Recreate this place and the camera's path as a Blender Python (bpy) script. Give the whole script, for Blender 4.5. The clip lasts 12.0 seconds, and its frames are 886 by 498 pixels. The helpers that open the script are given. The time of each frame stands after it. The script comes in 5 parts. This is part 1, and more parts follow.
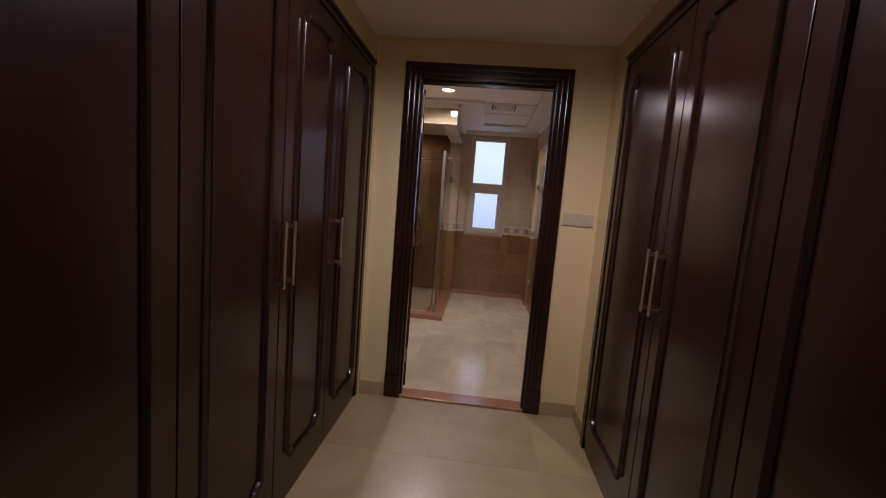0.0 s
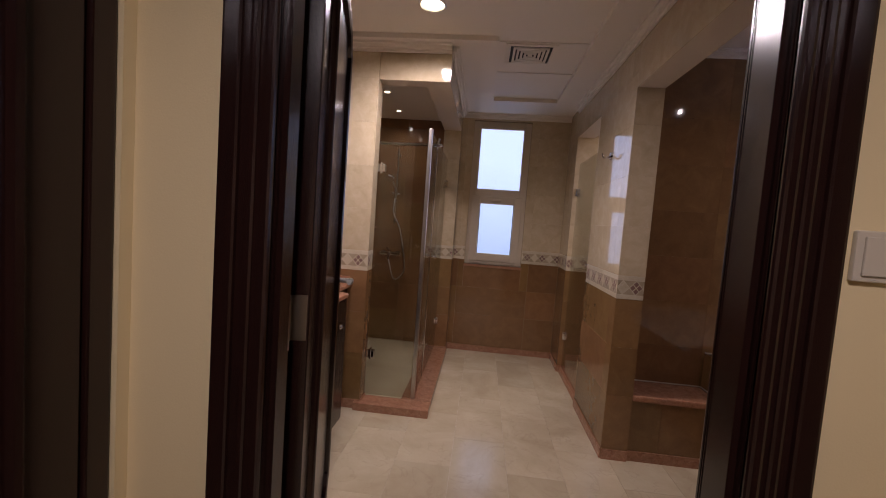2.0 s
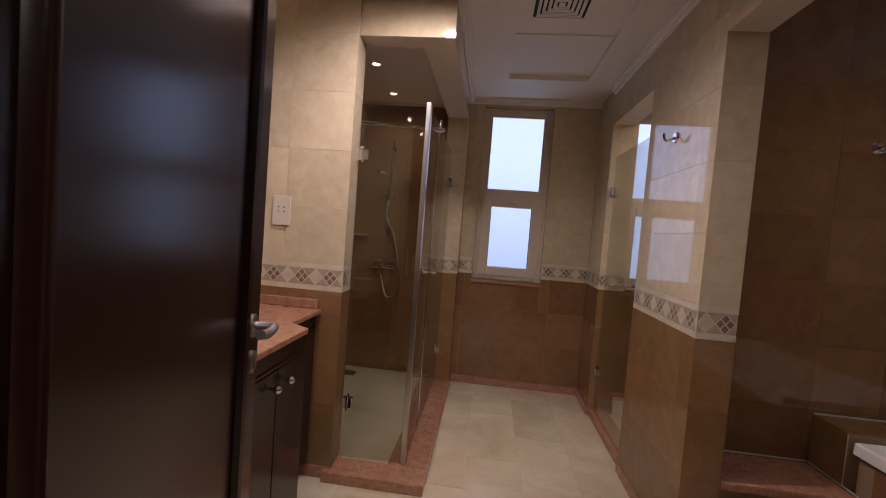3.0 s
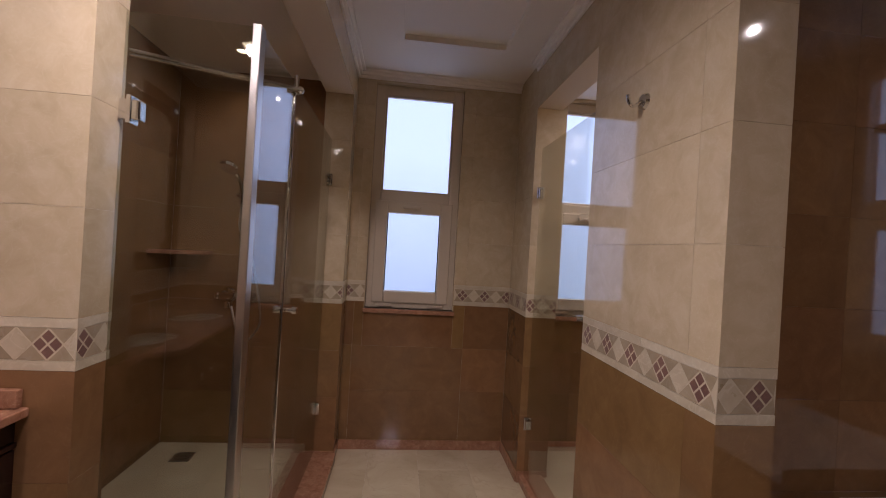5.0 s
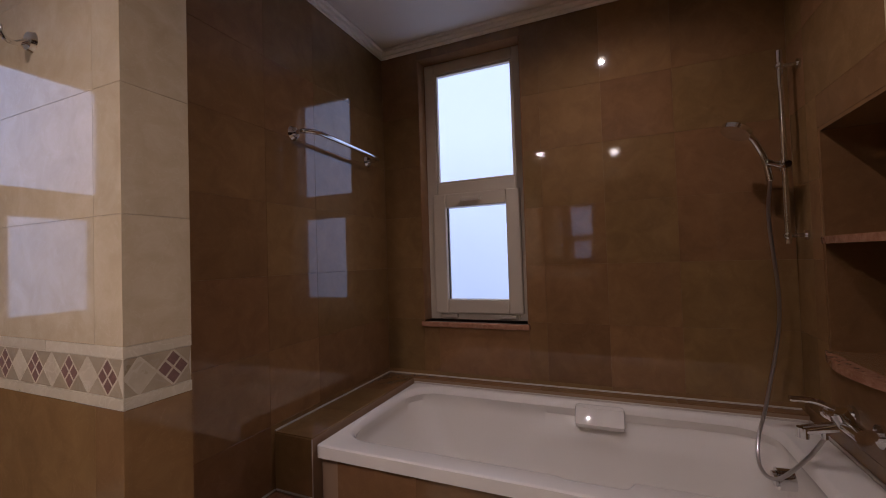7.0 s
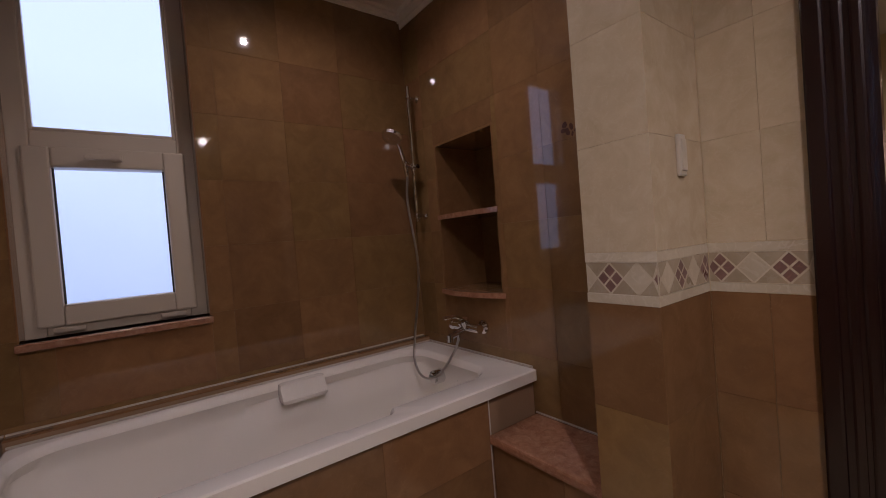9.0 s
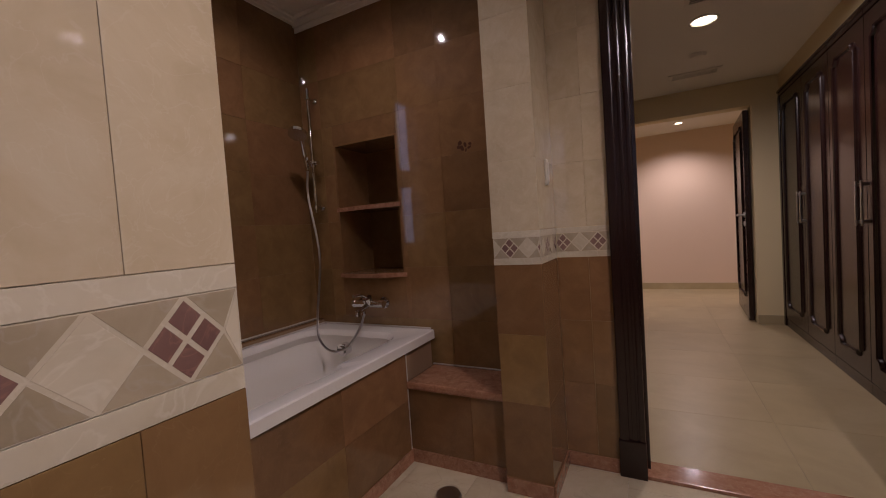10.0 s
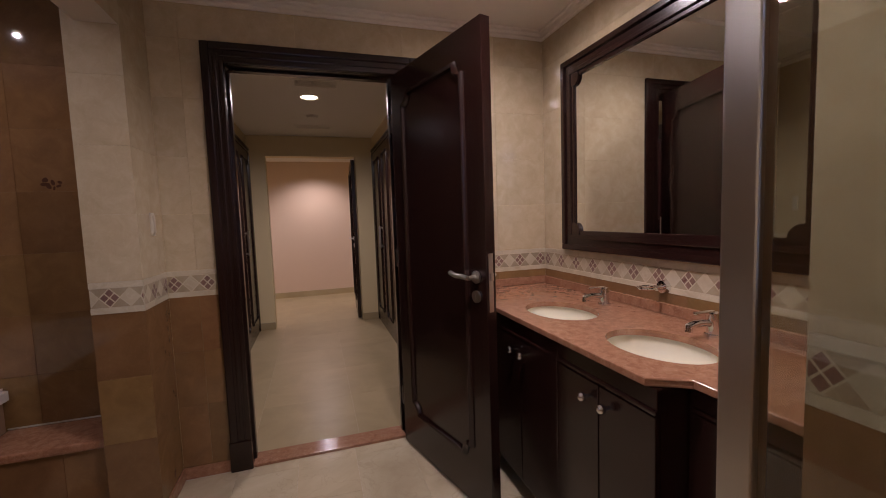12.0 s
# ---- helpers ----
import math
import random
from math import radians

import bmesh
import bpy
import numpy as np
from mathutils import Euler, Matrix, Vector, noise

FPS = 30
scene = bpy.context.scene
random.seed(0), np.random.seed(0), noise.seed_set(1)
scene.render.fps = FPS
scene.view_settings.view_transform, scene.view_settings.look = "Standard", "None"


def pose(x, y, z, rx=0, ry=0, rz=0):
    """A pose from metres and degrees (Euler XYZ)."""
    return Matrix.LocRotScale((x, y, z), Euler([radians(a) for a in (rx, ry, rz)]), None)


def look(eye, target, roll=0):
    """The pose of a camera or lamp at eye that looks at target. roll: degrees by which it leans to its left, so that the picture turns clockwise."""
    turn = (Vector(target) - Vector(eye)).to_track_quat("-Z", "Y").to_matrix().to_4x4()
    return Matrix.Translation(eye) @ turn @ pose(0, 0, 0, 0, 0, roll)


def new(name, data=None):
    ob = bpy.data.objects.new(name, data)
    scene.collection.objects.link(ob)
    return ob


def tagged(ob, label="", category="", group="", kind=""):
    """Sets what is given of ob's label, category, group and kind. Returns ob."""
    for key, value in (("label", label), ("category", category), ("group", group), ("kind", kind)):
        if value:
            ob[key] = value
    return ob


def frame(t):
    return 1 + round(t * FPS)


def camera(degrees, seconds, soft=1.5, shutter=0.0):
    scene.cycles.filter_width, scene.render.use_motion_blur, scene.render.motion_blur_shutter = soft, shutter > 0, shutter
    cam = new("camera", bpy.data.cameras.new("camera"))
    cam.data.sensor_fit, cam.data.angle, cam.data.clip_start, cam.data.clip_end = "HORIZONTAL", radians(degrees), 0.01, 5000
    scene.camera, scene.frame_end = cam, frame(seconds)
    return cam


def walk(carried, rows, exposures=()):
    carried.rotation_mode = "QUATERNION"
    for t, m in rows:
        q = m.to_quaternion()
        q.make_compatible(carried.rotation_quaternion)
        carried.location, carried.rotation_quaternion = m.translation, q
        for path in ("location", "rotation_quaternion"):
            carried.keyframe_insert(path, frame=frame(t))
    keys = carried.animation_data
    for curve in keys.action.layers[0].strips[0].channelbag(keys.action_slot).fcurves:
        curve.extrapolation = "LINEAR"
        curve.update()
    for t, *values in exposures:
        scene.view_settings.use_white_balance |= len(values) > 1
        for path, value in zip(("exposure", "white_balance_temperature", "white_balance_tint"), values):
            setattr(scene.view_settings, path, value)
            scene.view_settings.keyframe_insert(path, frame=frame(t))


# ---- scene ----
cam = camera(94.9, 12.0, soft=1.0)
PATH = [
    (0, (0.042, -0.107, 1.326), (-0.127, 1.873, 1.104), 4.6),
    (0.5, (0.078, 0.345, 1.316), (-0.105, 2.326, 1.116), 4.6),
    (1, (0.055, 0.825, 1.315), (-0.13, 2.809, 1.142), 4.7),
    (1.5, (0.02, 1.321, 1.301), (-0.173, 3.306, 1.15), 4.3),
    (2, (-0.027, 1.805, 1.297), (-0.213, 3.792, 1.166), 4.2),
    (2.5, (-0.067, 2.217, 1.288), (-0.258, 4.205, 1.183), 4.3),
    (2.7, (-0.07, 2.339, 1.281), (-0.274, 4.326, 1.182), 4.4),
    (4.3, (-0.105, 3.108, 1.318), (-0.337, 5.094, 1.265), 4.5),
    (4.5, (-0.064, 3.184, 1.32), (-0.231, 5.177, 1.28), 4.2),
    (5, (0.026, 3.323, 1.3), (0.23, 5.313, 1.301), 3.4),
    (5.5, (0.128, 3.329, 1.25), (0.904, 5.171, 1.305), 2.0),
    (6, (0.207, 3.249, 1.229), (1.506, 4.767, 1.302), 0.1),
    (6.5, (0.233, 3.196, 1.228), (1.861, 4.355, 1.293), -1.0),
    (7, (0.24, 3.223, 1.234), (2.076, 4.012, 1.283), -1.8),
    (7.5, (0.242, 3.338, 1.228), (2.218, 3.652, 1.253), -2.6),
    (7.7, (0.222, 3.386, 1.225), (2.218, 3.514, 1.25), -2.8),
    (9.3, (0.346, 4.065, 1.104), (1.697, 2.592, 1.042), -4.3),
    (9.5, (0.396, 4.217, 1.088), (1.56, 2.592, 1.018), -4.0),
    (10, (0.363, 4.445, 1.09), (1.288, 2.674, 1.005), -3.9),
    (10.5, (0.293, 4.675, 1.156), (0.984, 2.801, 1.049), -3.1),
    (11, (0.21, 4.833, 1.204), (0.462, 2.853, 1.071), -2.75),
    (11.5, (0.092, 4.891, 1.246), (-0.123, 2.908, 1.1), -2.8),
    (12, (0.047, 4.902, 1.293), (-0.548, 2.999, 1.136), -2.0),
]
walk(cam, [(t, look(eye, target, roll)) for t, eye, target, roll in PATH])

# ---- light ----
world = bpy.data.worlds.new("world")
scene.world = world
world.use_nodes = True
wn = world.node_tree.nodes
sky = wn.new("ShaderNodeTexSky")
sky.sky_type = 'NISHITA'
sky.sun_disc = False
sky.sun_elevation, sky.sun_rotation = radians(12), radians(120)
world.node_tree.links.new(sky.outputs[0], wn["Background"].inputs[0])
wn["Background"].inputs[1].default_value = 0.08

WARM = (1.0, 0.855, 0.925)


def spot_lamp(x, y, z, watts, degrees=110, radius=0.04, color=WARM):
    data = bpy.data.lights.new("downlight_lamp", 'SPOT')
    data.energy, data.color, data.spot_size, data.spot_blend, data.shadow_soft_size = watts, color, radians(degrees), 0.8, radius
    ob = new("downlight_lamp", data)
    ob.matrix_world = pose(x, y, z)
    return ob


DOWNLIGHTS_AND_FILL = [  # x, y, ceiling height, watts, radius of the trim
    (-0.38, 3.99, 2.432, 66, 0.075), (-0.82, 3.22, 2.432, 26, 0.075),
    # bedroom lamps at x 1.70 and -1.90 are unseen, added to fill the room
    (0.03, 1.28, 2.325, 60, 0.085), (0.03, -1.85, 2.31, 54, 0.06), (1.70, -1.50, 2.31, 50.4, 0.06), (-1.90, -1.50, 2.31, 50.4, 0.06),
    (1.60, 3.27, 2.435, 16, 0.022), (-0.87, 5.07, 2.31, 4.5, 0.03), (-0.89, 5.62, 2.31, 4.5, 0.03), (1.50, 5.30, 2.36, 36, 0.05),
]
for x, y, z, w, r in DOWNLIGHTS_AND_FILL:
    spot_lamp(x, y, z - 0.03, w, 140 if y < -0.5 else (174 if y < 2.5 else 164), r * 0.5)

# ---- materials ----
MATS = {}


def base_mat(name, rough=0.4, metal=0.0, spec=0.5):
    m = bpy.data.materials.new(name)
    m.use_nodes = True
    b = m.node_tree.nodes["Principled BSDF"]
    b.inputs["Roughness"].default_value = rough
    b.inputs["Metallic"].default_value = metal
    b.inputs["Specular IOR Level"].default_value = spec
    MATS[name] = m
    return m, m.node_tree.nodes, m.node_tree.links, b


def plain(name, color, rough=0.4, metal=0.0, bump=0.0, scale=60.0, vary=0.06):
    m, n, l, b = base_mat(name, rough, metal)
    co = n.new("ShaderNodeTexCoord")
    no = n.new("ShaderNodeTexNoise")
    no.inputs["Scale"].default_value, no.inputs["Detail"].default_value = scale, 5
    l.new(co.outputs["Object"], no.inputs["Vector"])
    big = n.new("ShaderNodeTexNoise")
    big.inputs["Scale"].default_value = 2.3
    l.new(co.outputs["Object"], big.inputs["Vector"])
    mix = n.new("ShaderNodeMix")
    mix.data_type = 'RGBA'
    mix.inputs[6].default_value = (*[c * (1 - vary) for c in color], 1)
    mix.inputs[7].default_value = (*[min(1, c * (1 + vary)) for c in color], 1)
    l.new(big.outputs[0], mix.inputs[0])
    l.new(mix.outputs[2], b.inputs["Base Color"])
    if bump:
        bu = n.new("ShaderNodeBump")
        bu.inputs["Strength"].default_value, bu.inputs["Distance"].default_value = bump, 0.002
        l.new(no.outputs[0], bu.inputs["Height"])
        l.new(bu.outputs[0], b.inputs["Normal"])
    return m


def marble(name, dark, mid, light, vein, rough=0.15, scale=3.0, tone=0.12, vein_width=0.03, vein_mix=0.5, hue=0.0, sheen=(0.6, 1.6), relief=0.02):
    """Polished stone: clouds at two scales, thin veins, a tone of its own for each slab."""
    m, n, l, b = base_mat(name, rough, 0.0, 0.68)
    co = n.new("ShaderNodeNewGeometry")
    inf = n.new("ShaderNodeObjectInfo")
    off = n.new("ShaderNodeVectorMath")
    off.operation = 'MULTIPLY_ADD'
    l.new(inf.outputs["Random"], off.inputs[0])
    off.inputs[1].default_value = (7.0, 11.0, 5.0)
    l.new(co.outputs["Position"], off.inputs[2])
    a = n.new("ShaderNodeTexNoise")
    a.inputs["Scale"].default_value, a.inputs["Detail"].default_value, a.inputs["Roughness"].default_value, a.inputs["Distortion"].default_value = scale, 8, 0.62, 0.6
    l.new(off.outputs[0], a.inputs["Vector"])
    ramp = n.new("ShaderNodeValToRGB")
    e = ramp.color_ramp.elements
    e[0].position, e[0].color = 0.30, (*dark, 1)
    e[1].position, e[1].color = 0.72, (*light, 1)
    k = e.new(0.5)
    k.color = (*mid, 1)
    l.new(a.outputs[0], ramp.inputs[0])
    v = n.new("ShaderNodeTexNoise")
    v.inputs["Scale"].default_value, v.inputs["Detail"].default_value, v.inputs["Distortion"].default_value = scale * 1.4, 4, 1.6
    l.new(off.outputs[0], v.inputs["Vector"])
    vd = n.new("ShaderNodeMath")
    vd.operation = 'SUBTRACT'
    vd.inputs[1].default_value = 0.5
    l.new(v.outputs[0], vd.inputs[0])
    va = n.new("ShaderNodeMath")
    va.operation = 'ABSOLUTE'
    l.new(vd.outputs[0], va.inputs[0])
    vm = n.new("ShaderNodeMapRange")
    vm.inputs["From Min"].default_value, vm.inputs["From Max"].default_value = 0.0, vein_width
    vm.inputs["To Min"].default_value, vm.inputs["To Max"].default_value = vein_mix, 0.0
    l.new(va.outputs[0], vm.inputs["Value"])
    mx = n.new("ShaderNodeMix")
    mx.data_type = 'RGBA'
    l.new(vm.outputs[0], mx.inputs[0])
    l.new(ramp.outputs[0], mx.inputs[6])
    mx.inputs[7].default_value = (*vein, 1)
    hs = n.new("ShaderNodeHueSaturation")
    tr = n.new("ShaderNodeMapRange")
    tr.inputs["To Min"].default_value, tr.inputs["To Max"].default_value = 1 - tone, 1 + tone
    l.new(inf.outputs["Random"], tr.inputs["Value"])
    l.new(tr.outputs[0], hs.inputs["Value"])
    th = n.new("ShaderNodeMapRange")
    th.inputs["To Min"].default_value, th.inputs["To Max"].default_value = 0.5 - hue, 0.5 + hue
    ts = n.new("ShaderNodeMath")
    ts.operation = 'FRACT'
    tk = n.new("ShaderNodeMath")
    tk.operation = 'MULTIPLY'
    tk.inputs[1].default_value = 7.31
    l.new(inf.outputs["Random"], tk.inputs[0])
    l.new(tk.outputs[0], ts.inputs[0])
    l.new(ts.outputs[0], th.inputs["Value"])
    l.new(th.outputs[0], hs.inputs["Hue"])
    l.new(mx.outputs[2], hs.inputs["Color"])
    l.new(hs.outputs[0], b.inputs["Base Color"])
    f = n.new("ShaderNodeTexNoise")
    f.inputs["Scale"].default_value, f.inputs["Detail"].default_value = 9, 6
    l.new(off.outputs[0], f.inputs["Vector"])
    fr = n.new("ShaderNodeMapRange")
    fr.inputs["To Min"].default_value, fr.inputs["To Max"].default_value = rough * sheen[0], rough * sheen[1]
    l.new(f.outputs[0], fr.inputs["Value"])
    l.new(fr.outputs[0], b.inputs["Roughness"])
    bu = n.new("ShaderNodeBump")
    bu.inputs["Strength"].default_value, bu.inputs["Distance"].default_value = relief, 0.002
    l.new(a.outputs[0], bu.inputs["Height"])
    l.new(bu.outputs[0], b.inputs["Normal"])
    return m


def wood(name, dark, light, rough=0.22):
    m, n, l, b = base_mat(name, rough)
    co = n.new("ShaderNodeTexCoord")
    mp = n.new("ShaderNodeMapping")
    mp.inputs["Scale"].default_value = (22, 22, 0.9)
    l.new(co.outputs["Object"], mp.inputs["Vector"])
    a = n.new("ShaderNodeTexNoise")
    a.inputs["Scale"].default_value, a.inputs["Detail"].default_value, a.inputs["Distortion"].default_value = 3.0, 8, 1.2
    l.new(mp.outputs[0], a.inputs["Vector"])
    ramp = n.new("ShaderNodeValToRGB")
    e = ramp.color_ramp.elements
    e[0].position, e[0].color = 0.35, (*dark, 1)
    e[1].position, e[1].color = 0.7, (*light, 1)
    l.new(a.outputs[0], ramp.inputs[0])
    l.new(ramp.outputs[0], b.inputs["Base Color"])
    fr = n.new("ShaderNodeMapRange")
    fr.inputs["To Min"].default_value, fr.inputs["To Max"].default_value = rough * 0.94, rough * 1.08
    l.new(a.outputs[0], fr.inputs["Value"])
    l.new(fr.outputs[0], b.inputs["Roughness"])
    bu = n.new("ShaderNodeBump")
    bu.inputs["Strength"].default_value, bu.inputs["Distance"].default_value = 0.012, 0.001
    l.new(a.outputs[0], bu.inputs["Height"])
    l.new(bu.outputs[0], b.inputs["Normal"])
    return m


def glass_mat(name, tint, clear, rough=0.0):
    """A thin pane: mostly clear, with a gloss that grows at grazing angles."""
    m = bpy.data.materials.new(name)
    m.use_nodes = True
    n, l = m.node_tree.nodes, m.node_tree.links
    n.remove(n["Principled BSDF"])
    t = n.new("ShaderNodeBsdfTransparent")
    t.inputs[0].default_value = (*tint, 1)
    g = n.new("ShaderNodeBsdfGlossy")
    g.inputs["Roughness"].default_value = rough
    lw = n.new("ShaderNodeLayerWeight")
    lw.inputs["Blend"].default_value = 0.5
    po = n.new("ShaderNodeMath")
    po.operation = 'POWER'
    po.inputs[1].default_value = 4.0
    l.new(lw.outputs["Facing"], po.inputs[0])
    fr = n.new("ShaderNodeMath")
    fr.operation = 'MULTIPLY_ADD'
    fr.inputs[1].default_value, fr.inputs[2].default_value = 0.75, clear
    l.new(po.outputs[0], fr.inputs[0])
    mx = n.new("ShaderNodeMixShader")
    l.new(fr.outputs[0], mx.inputs[0])
    l.new(t.outputs[0], mx.inputs[1])
    l.new(g.outputs[0], mx.inputs[2])
    l.new(mx.outputs[0], n["Material Output"].inputs[0])
    MATS[name] = m
    return m


def glow(name, color, strength, low=None):
    m = bpy.data.materials.new(name)
    m.use_nodes = True
    n, l = m.node_tree.nodes, m.node_tree.links
    n.remove(n["Principled BSDF"])
    e = n.new("ShaderNodeEmission")
    e.inputs[0].default_value, e.inputs[1].default_value = (*color, 1), strength
    if low:
        co = n.new("ShaderNodeNewGeometry")
        se = n.new("ShaderNodeSeparateXYZ")
        l.new(co.outputs["Position"], se.inputs[0])
        mr = n.new("ShaderNodeMapRange")
        mr.inputs["From Min"].default_value, mr.inputs["From Max"].default_value = 1.0, 2.2
        l.new(se.outputs[2], mr.inputs["Value"])
        no = n.new("ShaderNodeTexNoise")
        no.inputs["Scale"].default_value = 2.5
        l.new(co.outputs["Position"], no.inputs["Vector"])
        ad = n.new("ShaderNodeMath")
        ad.operation = 'MULTIPLY_ADD'
        l.new(no.outputs[0], ad.inputs[0])
        ad.inputs[1].default_value = 0.3
        l.new(mr.outputs[0], ad.inputs[2])
        mx = n.new("ShaderNodeMix")
        mx.data_type = 'RGBA'
        l.new(ad.outputs[0], mx.inputs[0])
        mx.inputs[6].default_value, mx.inputs[7].default_value = (*low, 1), (*color, 1)
        l.new(mx.outputs[2], e.inputs[0])
    l.new(e.outputs[0], n["Material Output"].inputs[0])
    MATS[name] = m
    return m


CREAM = marble("cream_marble", (0.49, 0.395, 0.255), (0.54, 0.44, 0.292), (0.595, 0.50, 0.35), (0.65, 0.57, 0.43), 0.042, 13.0, 0.06, 0.016, 0.22)
FLOOR_STONE = marble("floor_marble", (0.48, 0.385, 0.255), (0.56, 0.465, 0.315), (0.64, 0.555, 0.395), (0.42, 0.32, 0.22), 0.13, 2.5, 0.06, 0.012, 0.35)
BROWN = marble("brown_marble", (0.184, 0.100, 0.042), (0.213, 0.117, 0.049), (0.246, 0.139, 0.060), (0.33, 0.20, 0.105), 0.042, 10.0, 0.13, 0.009, 0.20, 0.008)
PINK = marble("rose_marble", (0.25, 0.112, 0.064), (0.33, 0.158, 0.092), (0.41, 0.215, 0.132), (0.58, 0.43, 0.30), 0.14, 34.0, 0.05, 0.008, 0.55)
HALL_STONE = marble("hall_marble", (0.35, 0.265, 0.145), (0.40, 0.31, 0.172), (0.455, 0.36, 0.21), (0.30, 0.22, 0.15), 0.30, 2.2, 0.04, 0.012, 0.10, 0.0, (0.9, 1.15), 0.004)
HOSE = plain("hose_steel", (0.50, 0.48, 0.46), 0.3, 1.0)
CAULK = plain("white_caulk", (0.52, 0.46, 0.39), 0.5)
GROUT = plain("grout", (0.62, 0.53, 0.41), 0.9, 0, 0.2, 200)
GROUT_BROWN = plain("brown_grout", (0.27, 0.17, 0.10), 0.9, 0, 0.2, 200)
TAN = marble("taupe_mosaic", (0.29, 0.23, 0.145), (0.36, 0.29, 0.19), (0.43, 0.355, 0.245), (0.4, 0.34, 0.26), 0.3, 9.0, 0.1)
RED = marble("oxblood_mosaic", (0.145, 0.074, 0.060), (0.185, 0.098, 0.080), (0.23, 0.128, 0.105), (0.3, 0.15, 0.11), 0.3, 14.0, 0.1)
PALE = marble("pale_mosaic", (0.47, 0.40, 0.28), (0.54, 0.47, 0.34), (0.60, 0.53, 0.40), (0.64, 0.58, 0.46), 0.3, 9.0, 0.06)
WOOD = wood("mahogany", (0.0155, 0.0058, 0.0048), (0.0205, 0.0072, 0.0056), 0.215)
PAINT = plain("cream_paint", (0.72, 0.59, 0.345), 0.6, 0, 0.15, 300, 0.03)
PAINT_ROOM = plain("room_paint", (0.68, 0.51, 0.385), 0.6, 0, 0.15, 300, 0.03)
CEILING = plain("ceiling_paint", (0.80, 0.745, 0.66), 0.7, 0, 0.1, 300, 0.02)
PVC = plain("window_plastic", (0.56, 0.48, 0.37), 0.35, 0, 0.03, 200, 0.03)
WHITE = plain("white_enamel", (0.78, 0.735, 0.665), 0.07, 0, 0.0, 60, 0.02)
BISCUIT = plain("biscuit_porcelain", (0.78, 0.74, 0.60), 0.12, 0, 0.0, 60, 0.02)
SWITCH = plain("switch_plastic", (0.55, 0.49, 0.39), 0.3, 0, 0.0, 60, 0.02)
CHROME = plain("chrome", (0.75, 0.75, 0.76), 0.08, 1.0, 0.0, 60, 0.02)
STEEL = plain("brushed_steel", (0.55, 0.53, 0.50), 0.28, 1.0, 0.05, 400, 0.04)
BRONZE = plain("dark_steel", (0.34, 0.30, 0.25), 0.35, 1.0, 0.05, 300)
STAIN = plain("stain_brown", (0.105, 0.046, 0.026), 0.2, 0, 0.1, 80, 0.2)
# near-black for flat pieces that paint the shade inside holes
HOLE_SHADE = plain("hole_shade", (0.02, 0.018, 0.016), 0.8)
RUBBER = plain("seal_rubber", (0.06, 0.055, 0.05), 0.6)
MIRROR, _mn, _ml, _mb = base_mat("mirror_silver", 0.01, 1.0)
_mb.inputs["Base Color"].default_value = (0.83, 0.84, 0.82, 1)
GLASS = glass_mat("shower_glass", (0.89, 0.90, 0.87), 0.055)
FROST = glass_mat("frosted_glass", (0.94, 0.97, 0.99), 0.03, 0.25)
GLOW_SKY = glow("overcast_sky", (0.56, 0.63, 1.0), 1.65, (0.35, 0.405, 0.63))
GLOW_LAMP = glow("lamp_glow", (1.0, 0.83, 0.62), 9.0)


# ---- building tools ----
def boxb(bm, x0, x1, y0, y1, z0, z1, bevel=0.0):
    made = bmesh.ops.create_cube(bm, size=1.0)["verts"]
    for v in made:
        v.co = Vector((x0 + (x1 - x0) * (v.co.x + 0.5), y0 + (y1 - y0) * (v.co.y + 0.5), z0 + (z1 - z0) * (v.co.z + 0.5)))
    if bevel:
        edges = {e for v in made for e in v.link_edges}
        bmesh.ops.bevel(bm, geom=list(edges), offset=bevel, segments=2, affect='EDGES', profile=0.6, clamp_overlap=True)
    return bm


def box(x0, x1, y0, y1, z0, z1, bevel=0.0):
    return boxb(bmesh.new(), x0, x1, y0, y1, z0, z1, bevel)


def boxes(*rows):
    bm = bmesh.new()
    for r in rows:
        boxb(bm, *r)
    return bm


def cyl(bm, a, b, r, r2=None, seg=20):
    """A round bar from a to b."""
    a, b = Vector(a), Vector(b)
    d = b - a
    m = Matrix.Translation((a + b) / 2) @ d.to_track_quat('Z', 'Y').to_matrix().to_4x4()
    bmesh.ops.create_cone(bm, cap_ends=True, segments=seg, radius1=r, radius2=r if r2 is None else r2, depth=d.length, matrix=m)
    return bm


def ball(bm, c, r, seg=16):
    bmesh.ops.create_uvsphere(bm, u_segments=seg, v_segments=seg // 2 + 2, radius=r, matrix=Matrix.Translation(c))
    return bm


def tube(bm, pts, r, seg=10):
    """A bent round tube along points."""
    pts = [Vector(p) for p in pts]
    rings = []
    up = Vector((0.3, 0.2, 1)).normalized()
    for i, p in enumerate(pts):
        d = (pts[min(i + 1, len(pts) - 1)] - pts[max(i - 1, 0)]).normalized()
        u = d.cross(up)
        if u.length < 0.05:
            u = d.cross(Vector((1, 0, 0)))
        u.normalize()
        w = d.cross(u).normalized()
        rings.append([bm.verts.new(p + (u * math.cos(2 * math.pi * k / seg) + w * math.sin(2 * math.pi * k / seg)) * r) for k in range(seg)])
    for a, b in zip(rings, rings[1:]):
        for k in range(seg):
            bm.faces.new((a[k], a[(k + 1) % seg], b[(k + 1) % seg], b[k]))
    bm.faces.new(rings[0][::-1])
    bm.faces.new(rings[-1])
    return bm


